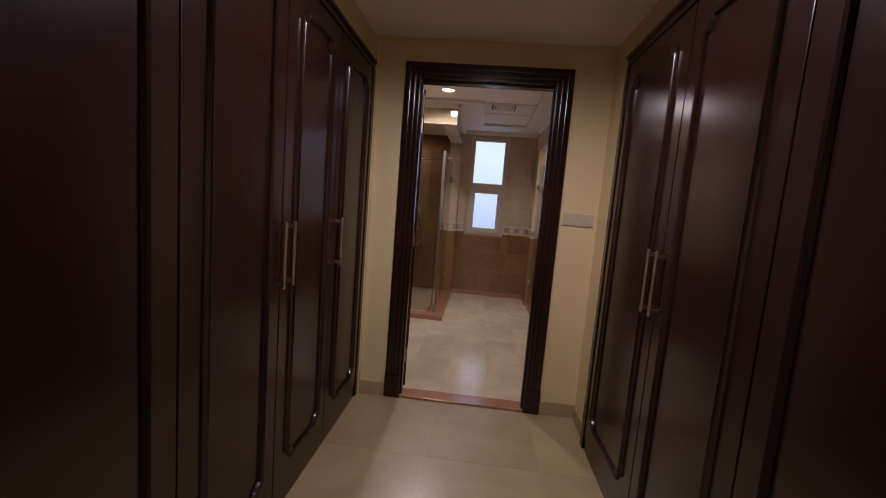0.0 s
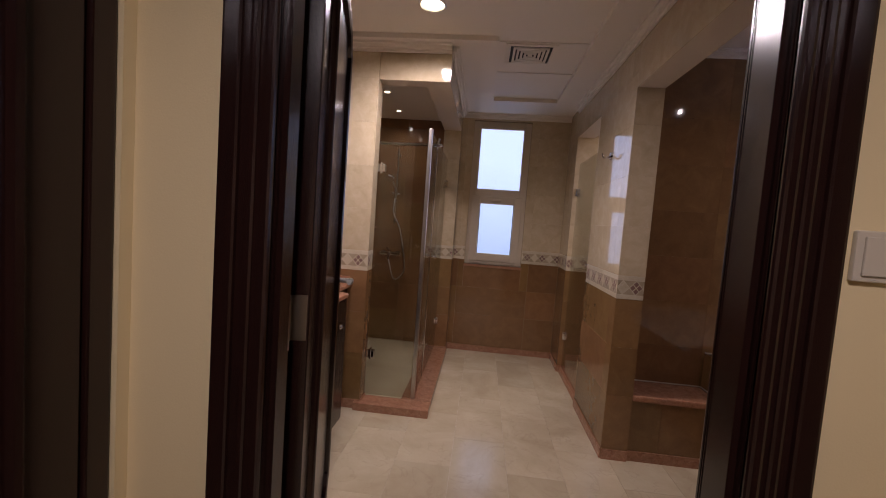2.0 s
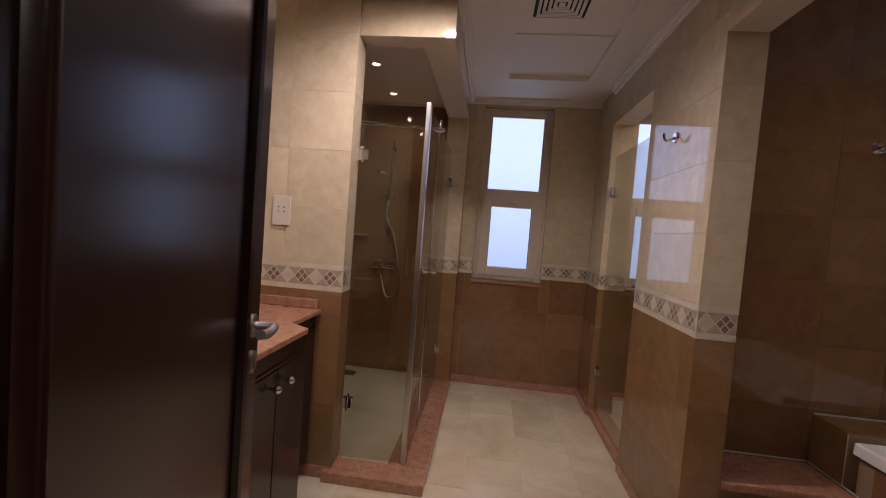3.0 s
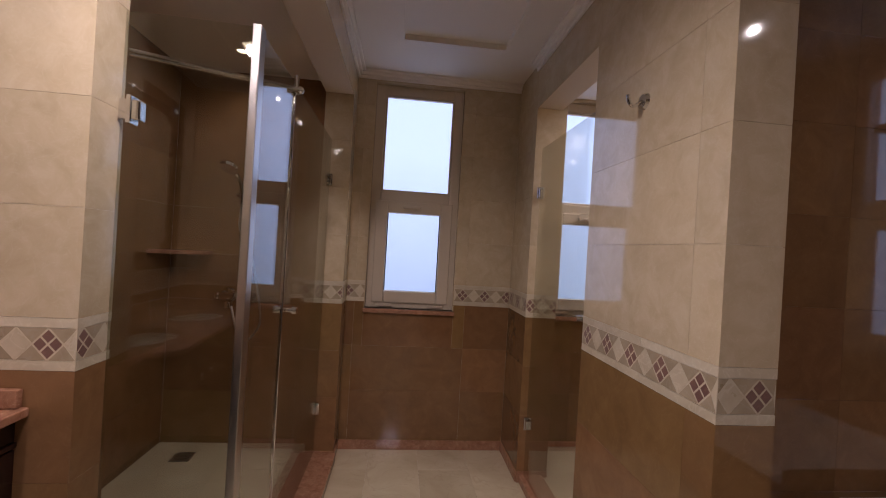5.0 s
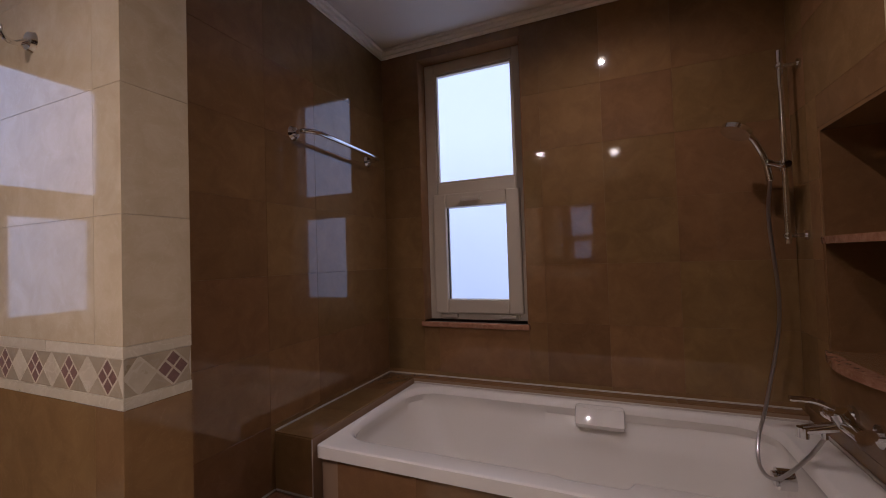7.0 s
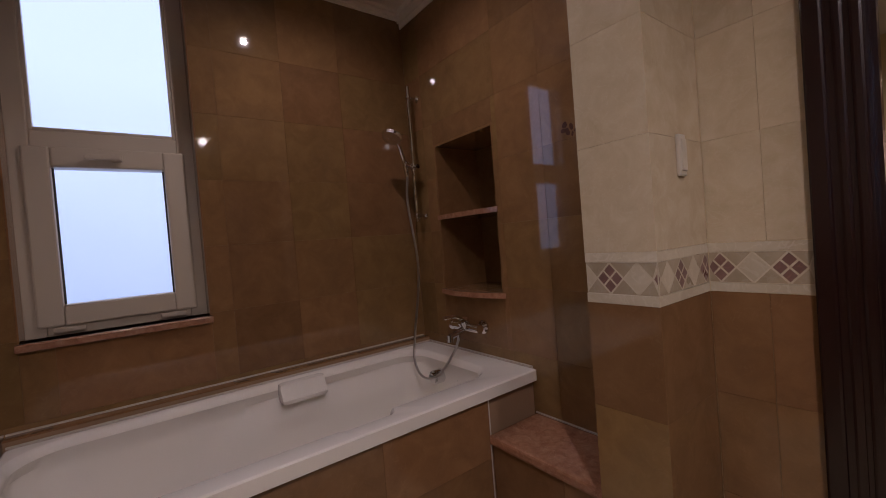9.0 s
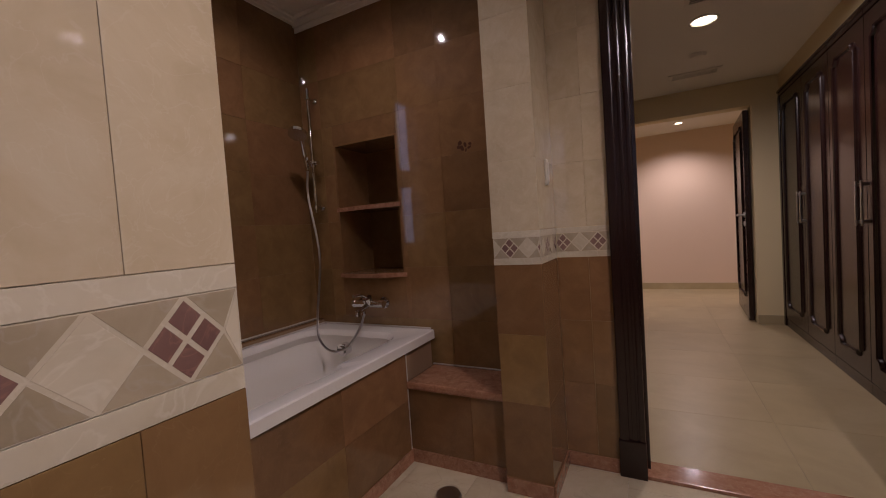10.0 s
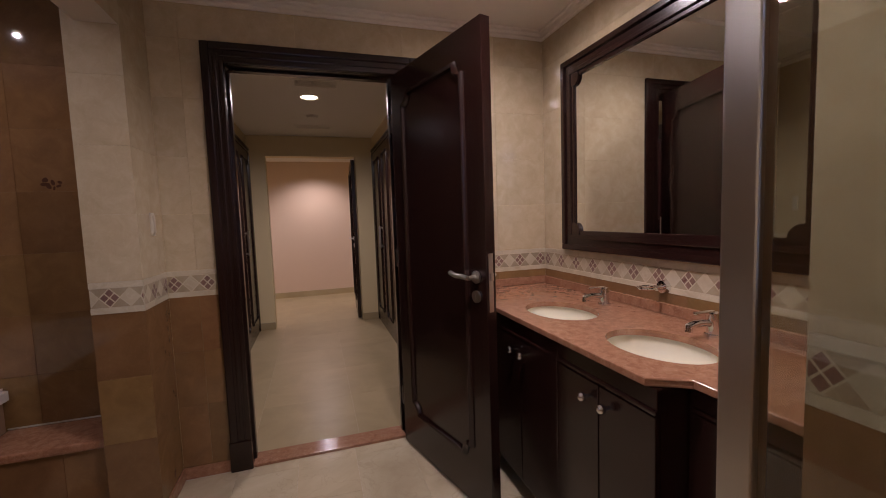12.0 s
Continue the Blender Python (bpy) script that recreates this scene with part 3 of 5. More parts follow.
# bathroom door
def door_leaf(at, turn):
    """Local x from the hinge to the free edge, leaf from y=0 to 0.042."""
    d = thing("door_1", "open dark mahogany door with scalloped panels and steel lever", "door", at, turn)
    d["kind"] = "structure"
    W, H = 0.785, 2.062
    leaf = part("leaf", box(0, W, 0, 0.046, 0.012, H, 0.003), WOOD, d)
    for y, flip in ((0.0, 1), (0.046, -1)):
        bm = bmesh.new()
        panel_moulding(bm, scalloped(0.13, W - 0.13, 0.23, 1.93, 0.055), 0.0, 0.034, 0.017)
        for v in bm.verts:
            v.co.y = y + v.co.y * flip
        part("panel_moulding", bm, WOOD, leaf, "raised bead with scalloped corners", True)
    for y, s in ((0.0, -1), (0.046, 1)):
        bm = bmesh.new()
        cyl(bm, (W - 0.065, y, 1.040), (W - 0.065, y + s * 0.009, 1.040), 0.026)
        cyl(bm, (W - 0.065, y + s * 0.008, 1.040), (W - 0.065, y + s * 0.045, 1.040), 0.0095)
        tube(bm, bow([(W - 0.065, y + s * 0.048, 1.040), (W - 0.10, y + s * 0.056, 1.046), (W - 0.14, y + s * 0.055, 1.044), (W - 0.185, y + s * 0.052, 1.053)]), 0.010)
        part("door_handle", bm, STEEL, d, "curved brushed steel lever", True)
        bm = bmesh.new()
        cyl(bm, (W - 0.065, y, 0.958), (W - 0.065, y + s * 0.010, 0.958), 0.025)
        boxb(bm, W - 0.068, W - 0.062, y + s * 0.010 - 0.003, y + s * 0.010 + 0.003, 0.944, 0.972)
        part("lock_rosette", bm, STEEL, d, "round steel cylinder rosette", True)
    part("lock_plate", box(W - 0.001, W + 0.0025, 0.010, 0.032, 0.90, 1.14, 0.001), STEEL, d, "steel lock face plate")
    part("latch", box(W, W + 0.012, 0.014, 0.028, 1.03, 1.062, 0.002), STEEL, d)
    for z in (0.24, 1.066, 1.83):
        bm = boxes((-0.002, 0.0005, 0.006, 0.042, z - 0.05, z + 0.05), (-0.046, -0.001, 0.0385, 0.0420, z - 0.05, z + 0.05))
        for k in range(4):
            cyl(bm, (-0.046, 0.040, z - 0.05 + 0.025 * k + 0.001), (-0.046, 0.040, z - 0.026 + 0.025 * k), 0.0055, seg=12)
        part("hinge", bm, BRONZE, d, "dark steel butt hinge")
    return d


LEAF_TURN = 105.5
door_leaf((-0.389, YS + 0.050, 0), LEAF_TURN)
for z in (0.24, 1.066, 1.83):
    part("hinge_plate", box(-0.4005, -0.398, YS - 0.062, YS - 0.0225, z - 0.05, z + 0.05, 0.0006), BRONZE, lining, "dark steel hinge plate")


# ---- bathtub alcove ----
def rounded_rect(cx, cy, ax, ay, r, n=8):
    """Outline of a rectangle with round corners, as points in a fixed order."""
    pts = []
    for sx, sy, a0 in ((1, 1, 0), (-1, 1, 90), (-1, -1, 180), (1, -1, 270)):
        for k in range(n + 1):
            a = radians(a0 + 90 * k / n)
            pts.append((cx + sx * (ax - r) + r * math.cos(a), cy + sy * (ay - r) + r * math.sin(a)))
    return pts


def fill_sides(pts, n=9, m=90):
    """Adds even points along the four straight sides between the round corners."""
    out = []
    for k, p in enumerate(pts):
        out.append(p)
        if k % n == n - 1:
            q = pts[(k + 1) % len(pts)]
            out += [(p[0] + (q[0] - p[0]) * i / m, p[1] + (q[1] - p[1]) * i / m) for i in range(1, m)]
    return out


def loft(bm, loops, close=True):
    rows = [[bm.verts.new(p) for p in lp] for lp in loops]
    n = len(rows[0])
    for a, b in zip(rows, rows[1:]):
        for k in range(n):
            bm.faces.new((a[k], a[(k + 1) % n], b[(k + 1) % n], b[k]))
    if close:
        bm.faces.new(rows[-1])
    return rows


def bathtub():
    tub = thing("bathtub", "white acrylic built-in bathtub with a wide rim", "bathtub", (0, 0, 0))
    x0, x1, y0, y1, z = 1.415, 2.190, 2.586, 4.252, 0.578
    cx, cy = (x0 + x1) / 2, (y0 + y1) / 2
    bm = bmesh.new()
    out = fill_sides(rounded_rect(cx, cy, (x1 - x0) / 2, (y1 - y0) / 2, 0.012))
    rim_in = fill_sides(rounded_rect(1.830, 3.4675, 0.335, 0.7675, 0.14))

    def at(pts, h):
        return [(a, b, h) for a, b in pts]
    # the rim grows wider at the tap end and is cut back beside the grip
    rim_in = [(a + (0.045 / (1 + math.exp((b - 3.212) * 300)) - 0.012 / (1 + math.exp((b - 3.405) * 200)) if a < cx - 0.2 else 0), b) for a, b in rim_in]
    loops = [at(out, z - 0.045), at(out, z - 0.004), at(fill_sides(rounded_rect(cx, cy, (x1 - x0) / 2 - 0.005, (y1 - y0) / 2 - 0.005, 0.012)), z), at(fill_sides(rounded_rect(cx, cy, (x1 - x0) / 2 - 0.010, (y1 - y0) / 2 - 0.010, 0.03)), z), at(rim_in, z - 0.001)]
    for d, h in ((0.004, z - 0.0025), (0.010, z - 0.008), (0.016, z - 0.018), (0.020, z - 0.030)):
        loops.append([(a + (1.830 - a) * d / 0.335, b + (3.4675 - b) * d / 0.7675, h) for a, b in rim_in])
    for k in range(1, 17):
        f = k / 16
        s = 0.05 * f + 0.12 * f ** 4
        north = 0.36 * f ** 1.5
        south = 0.08 * f + 0.08 * f ** 4
        h = z - 0.030 - 0.380 * math.sin(f * math.pi / 2)
        # arm rests: the walls step in along the foot half, below the rim
        arm = 0.034 * min(1.0, max(0.0, (f - 0.06) / 0.16)) * (1 - 0.6 * f)
        loops.append([(a + (1.830 - a) * s / 0.335 - math.copysign(arm, a - cx) / (1 + math.exp((b - 3.52 - 0.5 * f) * 28)) * min(1.0, abs(a - 1.830) / 0.2), b - (max(0, b - 3.4675) / 0.7675) * north + (max(0, 3.4675 - b) / 0.7675) * south, h) for a, b in rim_in])
    loft(bm, loops)
    part("shell", bm, WHITE, tub, "glossy white acrylic shell", True)
    # moulded arm rest and grip on the wall side
    grip = box(2.085, 2.166, 3.222, 3.425, 0.488, 0.574, 0.020)
    for v in grip.verts:
        if v.co.z > 0.53 and v.co.x < 2.12:
            v.co.x += 0.030
    part("grip_ledge", grip, WHITE, tub, "moulded grip ledge", True)
    ov = bmesh.new()
    cyl(ov, (1.90, 2.730, 0.485), (1.90, 2.775, 0.483), 0.034, seg=28)
    cyl(ov, (1.90, 2.775, 0.483), (1.90, 2.785, 0.482), 0.024, seg=28)
    part("overflow_knob", ov, CHROME, tub, "chrome overflow knob", True)
    dr = bmesh.new()
    cyl(dr, (1.86, 3.0, 0.172), (1.86, 3.0, 0.180), 0.03, seg=24)
    part("drain_plug", dr, CHROME, tub, "chrome drain plug", True)
    return tub


bathtub()
tub_front = structure("tub_surround", boxes((1.445, 1.47, 2.586, 4.25, 0.0, 0.531), (1.405, XE, 4.259, 4.434, 0.0, 0.600), (2.192, XE - 0.001, 2.586, 4.258, 0.0, 0.600)), GROUT_BROWN, "brown marble bathtub surround", "tub surround")


def bench(y0, y1, x0, x1, front):
    b = thing("bench", "low brown marble bench with a rose marble top", "bench", ((x0 + x1) / 2, (y0 + y1) / 2, 0), 0, "benches beside the bathtub")
    w, d = (x1 - x0) / 2, (y1 - y0) / 2
    part("base", box(-w, w, -d + (0.012 if front < 0 else 0), d - (0.012 if front > 0 else 0), 0, 0.353, 0.002), BROWN, b, "brown marble base")
    for p, q in ((-w + 0.002, -0.08), (-0.0785, w - 0.002)):
        part("front_tile", box(p, q, *((d - 0.0125, d - 0.0095) if front > 0 else (-d + 0.0095, -d + 0.0125)), 0.0615, 0.352, 0.0006), BROWN, b)
    part("seat", box(-w, w, -d - (0.006 if front < 0 else 0), d + (0.006 if front > 0 else 0), 0.354, 0.390, 0.010), PINK, b, "polished rose marble slab")
    part("kick_strip", box(-w, w, *((d - 0.012, d - 0.002) if front > 0 else (-d + 0.002, -d + 0.012)), 0.0, 0.06, 0.002), PINK, b)
    return b


bench(2.583, 2.852, 0.947, 1.440, 1)
bench(4.175, 4.433, 0.902, 1.398, -1)

for z, name in ((1.245, "shelf"), (0.860, "shelf")):
    sh = bmesh.new()
    n = 14
    a, b = NICHE[0] - (0.0 if z > 1 else 0.012), NICHE[1] + (0.0 if z > 1 else 0.012)
    top, low = [], []
    edge = [(a, 2.30 if z > 1 else 2.40)] + [(a + (b - a) * k / n, 2.588 + (0.020 if z > 1 else 0.05) * math.sin(math.pi * k / n)) for k in range(n + 1)] + [(b, 2.30 if z > 1 else 2.40)]
    if z < 1:
        edge = [(p, max(q, 2.584)) for p, q in edge]
    for h, lst in ((z, low), (z + 0.024, top)):
        lst += [sh.verts.new((p, q, h)) for p, q in edge]
    sh.faces.new(top)
    sh.faces.new(low[::-1])
    for k in range(len(edge)):
        sh.faces.new((low[k], low[(k + 1) % len(edge)], top[(k + 1) % len(edge)], top[k]))
    ob = new("niche_shelf", finish("niche_shelf", sh, PINK))
    tagged(ob, "rose marble shelf with a bowed front in the niche", "shelf", "niche shelves")
structure("trim_niche", boxes((NICHE[0] - 0.001, NICHE[0] + 0.012, 2.29, 2.580, NICHE[2], NICHE[3]), (NICHE[1] - 0.012, NICHE[1] + 0.001, 2.29, 2.580, NICHE[2], NICHE[3]),
                              (NICHE[0] + 0.012, NICHE[1] - 0.012, 2.29, 2.580, NICHE[3] - 0.012, NICHE[3] + 0.001), (NICHE[0] + 0.012, NICHE[1] - 0.012, 2.29, 2.580, NICHE[2] - 0.001, NICHE[2] + 0.01)), BROWN, "brown marble lining of the wall niche", "niche lining")


def shower_set(at, turn, rail0, rail1, head_out, mixer_x, mixer_z, hose_low, label, mid=None):
    """Slide rail, hand shower, hose and mixer on a wall; local -y is out of the wall, rail at local x=0."""
    s = thing("shower_set", label, "shower", at, turn)
    r = bmesh.new()
    cyl(r, (0, -0.06, rail0), (0, -0.06, rail1), 0.010)
    part("slide_rail", r, CHROME, s, "chrome slide rail", True)
    for z in (rail0 + 0.03, rail1 - 0.06):
        b = bmesh.new()
        cyl(b, (0, 0, z), (0, -0.062, z), 0.008)
        cyl(b, (0, 0, z), (0, -0.008, z), 0.018)
        ball(b, (0, -0.06, z), 0.016)
        part("rail_bracket", b, CHROME, s, "", True)
    zh = rail0 + (rail1 - rail0) * 0.40
    sl = bmesh.new()
    cyl(sl, (-0.045, -0.062, zh), (0.045, -0.062, zh), 0.012)
    cyl(sl, (0, -0.06, zh - 0.02), (0, -0.06, zh + 0.02), 0.018)
    cyl(sl, (0.0, -0.06, zh), (head_out * 0.1, -0.115, zh + 0.02), 0.012)
    part("slider", sl, CHROME, s, "chrome slider", True)
    hd = bmesh.new()
    tube(hd, bow([(0, -0.105, zh - 0.05), (0.0, -0.118, zh + 0.03), (head_out * 0.25, -0.150, zh + 0.095), (head_out * 0.6, -0.190, zh + 0.135)]), 0.012, 12)
    c = Vector((head_out * 0.75, -0.215, zh + 0.142))
    d = Vector((head_out * 2.5, -0.5, -0.9)).normalized()
    cyl(hd, c - d * 0.03, c, 0.015, 0.050, 24)
    cyl(hd, c, c + d * 0.016, 0.052, 0.049, 24)
    part("hand_shower", hd, CHROME, s, "chrome hand shower", True)
    m = bmesh.new()
    cyl(m, (mixer_x - 0.10, -0.05, mixer_z), (mixer_x + 0.10, -0.05, mixer_z), 0.021)
    ball(m, (mixer_x - 0.10, -0.05, mixer_z), 0.024)
    mixer = part("mixer", m, CHROME, s, "chrome mixer tap", True)
    for o in (-0.075, 0.075):
        u = bmesh.new()
        cyl(u, (mixer_x + o, 0, mixer_z), (mixer_x + o, -0.05, mixer_z), 0.014)
        cyl(u, (mixer_x + o, 0, mixer_z), (mixer_x + o, -0.010, mixer_z), 0.032)
        part("wall_union", u, CHROME, mixer, "", True)
    u = bmesh.new()
    cyl(u, (mixer_x, -0.05, mixer_z), (mixer_x, -0.07, mixer_z + 0.035), 0.027)
    part("cartridge", u, CHROME, mixer, "", True)
    u = bmesh.new()
    cyl(u, (mixer_x, -0.07, mixer_z - 0.01), (mixer_x, -0.15, mixer_z - 0.03), 0.015)
    cyl(u, (mixer_x, -0.15, mixer_z - 0.022), (mixer_x, -0.152, mixer_z - 0.052), 0.016)
    part("spout", u, CHROME, mixer, "", True)
    u = bmesh.new()
    cyl(u, (mixer_x, -0.10, mixer_z - 0.01), (mixer_x, -0.10, mixer_z - 0.05), 0.009)
    part("hose_outlet", u, CHROME, mixer, "", True)
    lv = bmesh.new()
    tube(lv, bow([(mixer_x, -0.075, mixer_z + 0.042), (mixer_x, -0.12, mixer_z + 0.06), (mixer_x, -0.18, mixer_z + 0.062)]), 0.009, 10)
    part("lever", lv, CHROME, mixer, "", True)
    h = bmesh.new()
    path = [(0, -0.105, zh - 0.05), (0.0, -0.115, zh - 0.20)] + (mid or []) + hose_low + [(mixer_x, -0.10, mixer_z - 0.05)]
    tube(h, bow(path, 10), 0.0062, 8)
    part("hose", h, HOSE, s, "flexible steel hose", True)
    return s


# over the bathtub, on the south wall (outside is +y: turned round, local x runs to the west)
shower_set((2.130, 2.582, 0), 180, 1.25, 1.975, 0.08, 0.33, 0.715, [(0.045, -0.16, 0.68), (0.08, -0.20, 0.55), (0.17, -0.22, 0.485), (0.27, -0.20, 0.50), (0.325, -0.14, 0.60)], "chrome bath shower set with hose and mixer", [(0.045, -0.11, 1.0)])
# in the shower, on the north wall
shower_set((-0.925, YN, 0), 0, 1.25, 2.0, -0.05, -0.03, 0.94, [(0.14, -0.11, 0.86), (0.12, -0.12, 0.74), (0.04, -0.13, 0.70)], "chrome shower set with hose and mixer behind the glass", [(0.07, -0.11, 1.2)])


def towel_rail():
    t = thing("towel_rail", "bent chrome towel rail on the brown wall", "towel rail", (1.533, 4.435, 1.772))
    b = bmesh.new()
    tube(b, bow([(0, -0.004, 0), (0.0, -0.045, 0.002), (0.03, -0.075, 0.004), (0.10, -0.085, 0.004), (0.30, -0.085, 0.0), (0.46, -0.085, -0.004), (0.525, -0.075, -0.006), (0.54, -0.04, -0.006), (0.54, -0.002, -0.006)], 6), 0.010, 12)
    part("bar", b, CHROME, t, "", True)
    for x, z in ((0, 0), (0.54, -0.006)):
        f = bmesh.new()
        cyl(f, (x, 0, z), (x, -0.012, z), 0.030, 0.022)
        part("flange", f, CHROME, t, "", True)


towel_rail()


def robe_hook(at, turn):
    k = thing("robe_hook", "round chrome robe hook on cream tiles", "hook", at, turn)
    b = bmesh.new()
    cyl(b, (0, 0, 0), (0, -0.010, 0), 0.026, 0.022)
    part("rosette", b, CHROME, k, "", True)
    b = bmesh.new()
    tube(b, bow([(0, -0.008, 0.0), (0, -0.035, -0.016), (0, -0.052, -0.006), (0, -0.056, 0.016)], 6), 0.006)
    part("prong", b, CHROME, k, "", True)


robe_hook((XP, 4.52, 1.795), -90)


# ---- shower cubicle ----
def curb(name, bm):
    structure(name, bm, PINK, "rose marble shower curb", "curb")


curb("trim_shower_curb_front", box(-0.80, -0.290, 4.385, 4.53, 0.0, 0.055, 0.006))
curb("trim_shower_curb_side", box(-0.50, -0.290, 4.531, 5.79, 0.0, 0.055, 0.006))
curb("trim_wc_curb", box(0.765, 0.90, 4.855, 5.58, 0.0, 0.045, 0.006))
structure("floor_shower", box(XW, -0.50, 4.53, YN, -0.01, 0.030), FLOOR_STONE, "cream marble shower floor", "floor")
structure("floor_wc", box(0.90, XE, 4.551, YN, -0.01, 0.030), FLOOR_STONE, "cream marble toilet room floor", "floor")


def glass_clip(parent, m, s=0.05):
    b = boxes((-s / 2, s / 2, -0.016, 0.016, -s / 2, s / 2, 0.004), (-0.006, 0.006, -0.02, 0.02, -s * 0.7, s * 0.7, 0.002))
    for v in b.verts:
        v.co = m @ v.co
    return part("glass_hinge", b, CHROME, parent, "chrome glass hinge")


def shower_screen():
    s = thing("shower_screen", "frameless clear glass shower screen with chrome fittings", "shower screen", (0, 0, 0))
    front = box(0.0, 0.331, -0.004, 0.004, 0.062, 1.905)
    swing = pose(-0.763, 4.532, 0, 0, 0, 2)
    bmesh.ops.transform(front, matrix=swing, verts=front.verts)
    part("front_panel", front, GLASS, s, "clear glass panel")
    part("side_panel", box(-0.424, -0.416, 4.586, 4.942, 0.058, 1.905), GLASS, s, "clear glass strip")
    door = part("glass_door", box(-0.424, -0.416, 4.955, 5.770, 0.066, 1.905), GLASS, s, "clear glass door")
    part("corner_post", box(-0.435, -0.410, 4.541, 4.584, 0.056, 1.915, 0.003), STEEL, s, "satin metal corner profile")
    part("door_seal", box(-0.427, -0.413, 4.943, 4.954, 0.062, 1.90, 0.003), CHROME, s, "bright edge seal")
    b = bmesh.new()
    cyl(b, (-0.765, 4.55, 1.800), (-0.400, 4.948, 1.880), 0.011)
    cyl(b, (-0.412, 4.948, 1.86), (-0.412, 4.948, 1.935), 0.009)
    ball(b, (-0.398, 4.948, 1.880), 0.015)
    part("stabiliser_bar", b, CHROME, s, "chrome stabiliser bar", True)
    for z in (0.32, 1.67):
        glass_clip(s, Matrix.Translation((-0.420, 5.775, z)) @ Matrix.Rotation(radians(90), 4, 'Z'))
    for z in (0.35, 1.632):
        glass_clip(s, swing @ Matrix.Translation((0.027, 0, z)), 0.055)
    k = bmesh.new()
    for sgn in (-1, 1):
        cyl(k, (-0.420 + sgn * 0.004, 5.005, 1.02), (-0.420 + sgn * 0.03, 5.005, 1.02), 0.009)
        cyl(k, (-0.420 + sgn * 0.026, 5.005, 1.02), (-0.420 + sgn * 0.045, 5.005, 1.02), 0.015)
    part("door_knob", k, CHROME, door, "round chrome knob pair", True)


shower_screen()


def wc_door():
    s = thing("glass_door", "frameless clear glass door of the toilet room", "glass door", (0, 0, 0))
    part("pane", box(0.786, 0.794, 4.865, 5.555, 0.055, 1.90), GLASS, s, "clear glass pane")
    for z in (0.345, 1.648):
        glass_clip(s, Matrix.Translation((0.790, 5.555, z)) @ Matrix.Rotation(radians(90), 4, 'Z'))
    k = bmesh.new()
    for sgn in (-1, 1):
        cyl(k, (0.79 + sgn * 0.004, 4.92, 1.05), (0.79 + sgn * 0.04, 4.92, 1.05), 0.012)
    part("door_knob", k, CHROME, s, "chrome knob pair", True)


wc_door()

shelf = bmesh.new()
n = 12
pts = [(0, 0)] + [(0.24 * math.sin(math.pi / 2 * k / n), -0.24 * math.cos(math.pi / 2 * k / n)) for k in range(n + 1)]
lo = [shelf.verts.new((a, b, 0)) for a, b in pts]
hi = [shelf.verts.new((a, b, 0.022)) for a, b in pts]
shelf.faces.new(hi)
shelf.faces.new(lo[::-1])
for k in range(len(pts)):
    shelf.faces.new((lo[k], lo[(k + 1) % len(pts)], hi[(k + 1) % len(pts)], hi[k]))
cs = new("corner_shelf", finish("corner_shelf", shelf, PINK))
cs.matrix_world = pose(XW, YN, 1.185)
tagged(cs, "rose marble corner shelf inside the shower", "shelf")


def floor_drain(at, size):
    d = thing("floor_drain", "square steel floor drain with a round grate", "floor drain", at)
    h = size / 2
    part("plate", box(-h, h, -h, h, 0, 0.004, 0.001), STEEL, d, "worn square steel plate")
    r = h * 0.80
    # no real hole: a flat disc carries the well's shade as colour
    well = bmesh.new()
    cyl(well, (0, 0, 0.0038), (0, 0, 0.0045), r, seg=32)
    part("well", well, HOLE_SHADE, d, "flat dark disc painted as the shaded drain well")
    for k in range(5):
        a = -r + 2 * r * (k + 0.5) / 5
        e = math.sqrt(r * r - a * a)
        part("grate_bar", box(-e, e, a - 0.005, a + 0.005, 0.0045, 0.0062, 0.0008), STEEL, d)
        part("grate_bar", box(a - 0.004, a + 0.004, -e, e, 0.0062, 0.0072, 0.0004), STEEL, d)


floor_drain((1.19, 3.15, 0.001), 0.14)
floor_drain((-1.14, 5.77, 0.031), 0.10)
cap = bmesh.new()
cyl(cap, (0, 0, 0), (0, 0, 0.012), 0.055, 0.050, 28)
cap = new("drain_cap", finish("drain_cap", cap, STEEL, True))
cap.matrix_world = pose(1.16, 3.02, 0.001)
tagged(cap, "round steel drain cover lying on the floor", "drain cover")


# ---- vanity ----
VX, VX2 = -0.758, -0.868     # front edges of the worktop, its shallow north end
SINKS = ((-1.005, 3.31), (-1.015, 3.86))
SA, SB = 0.145, 0.192


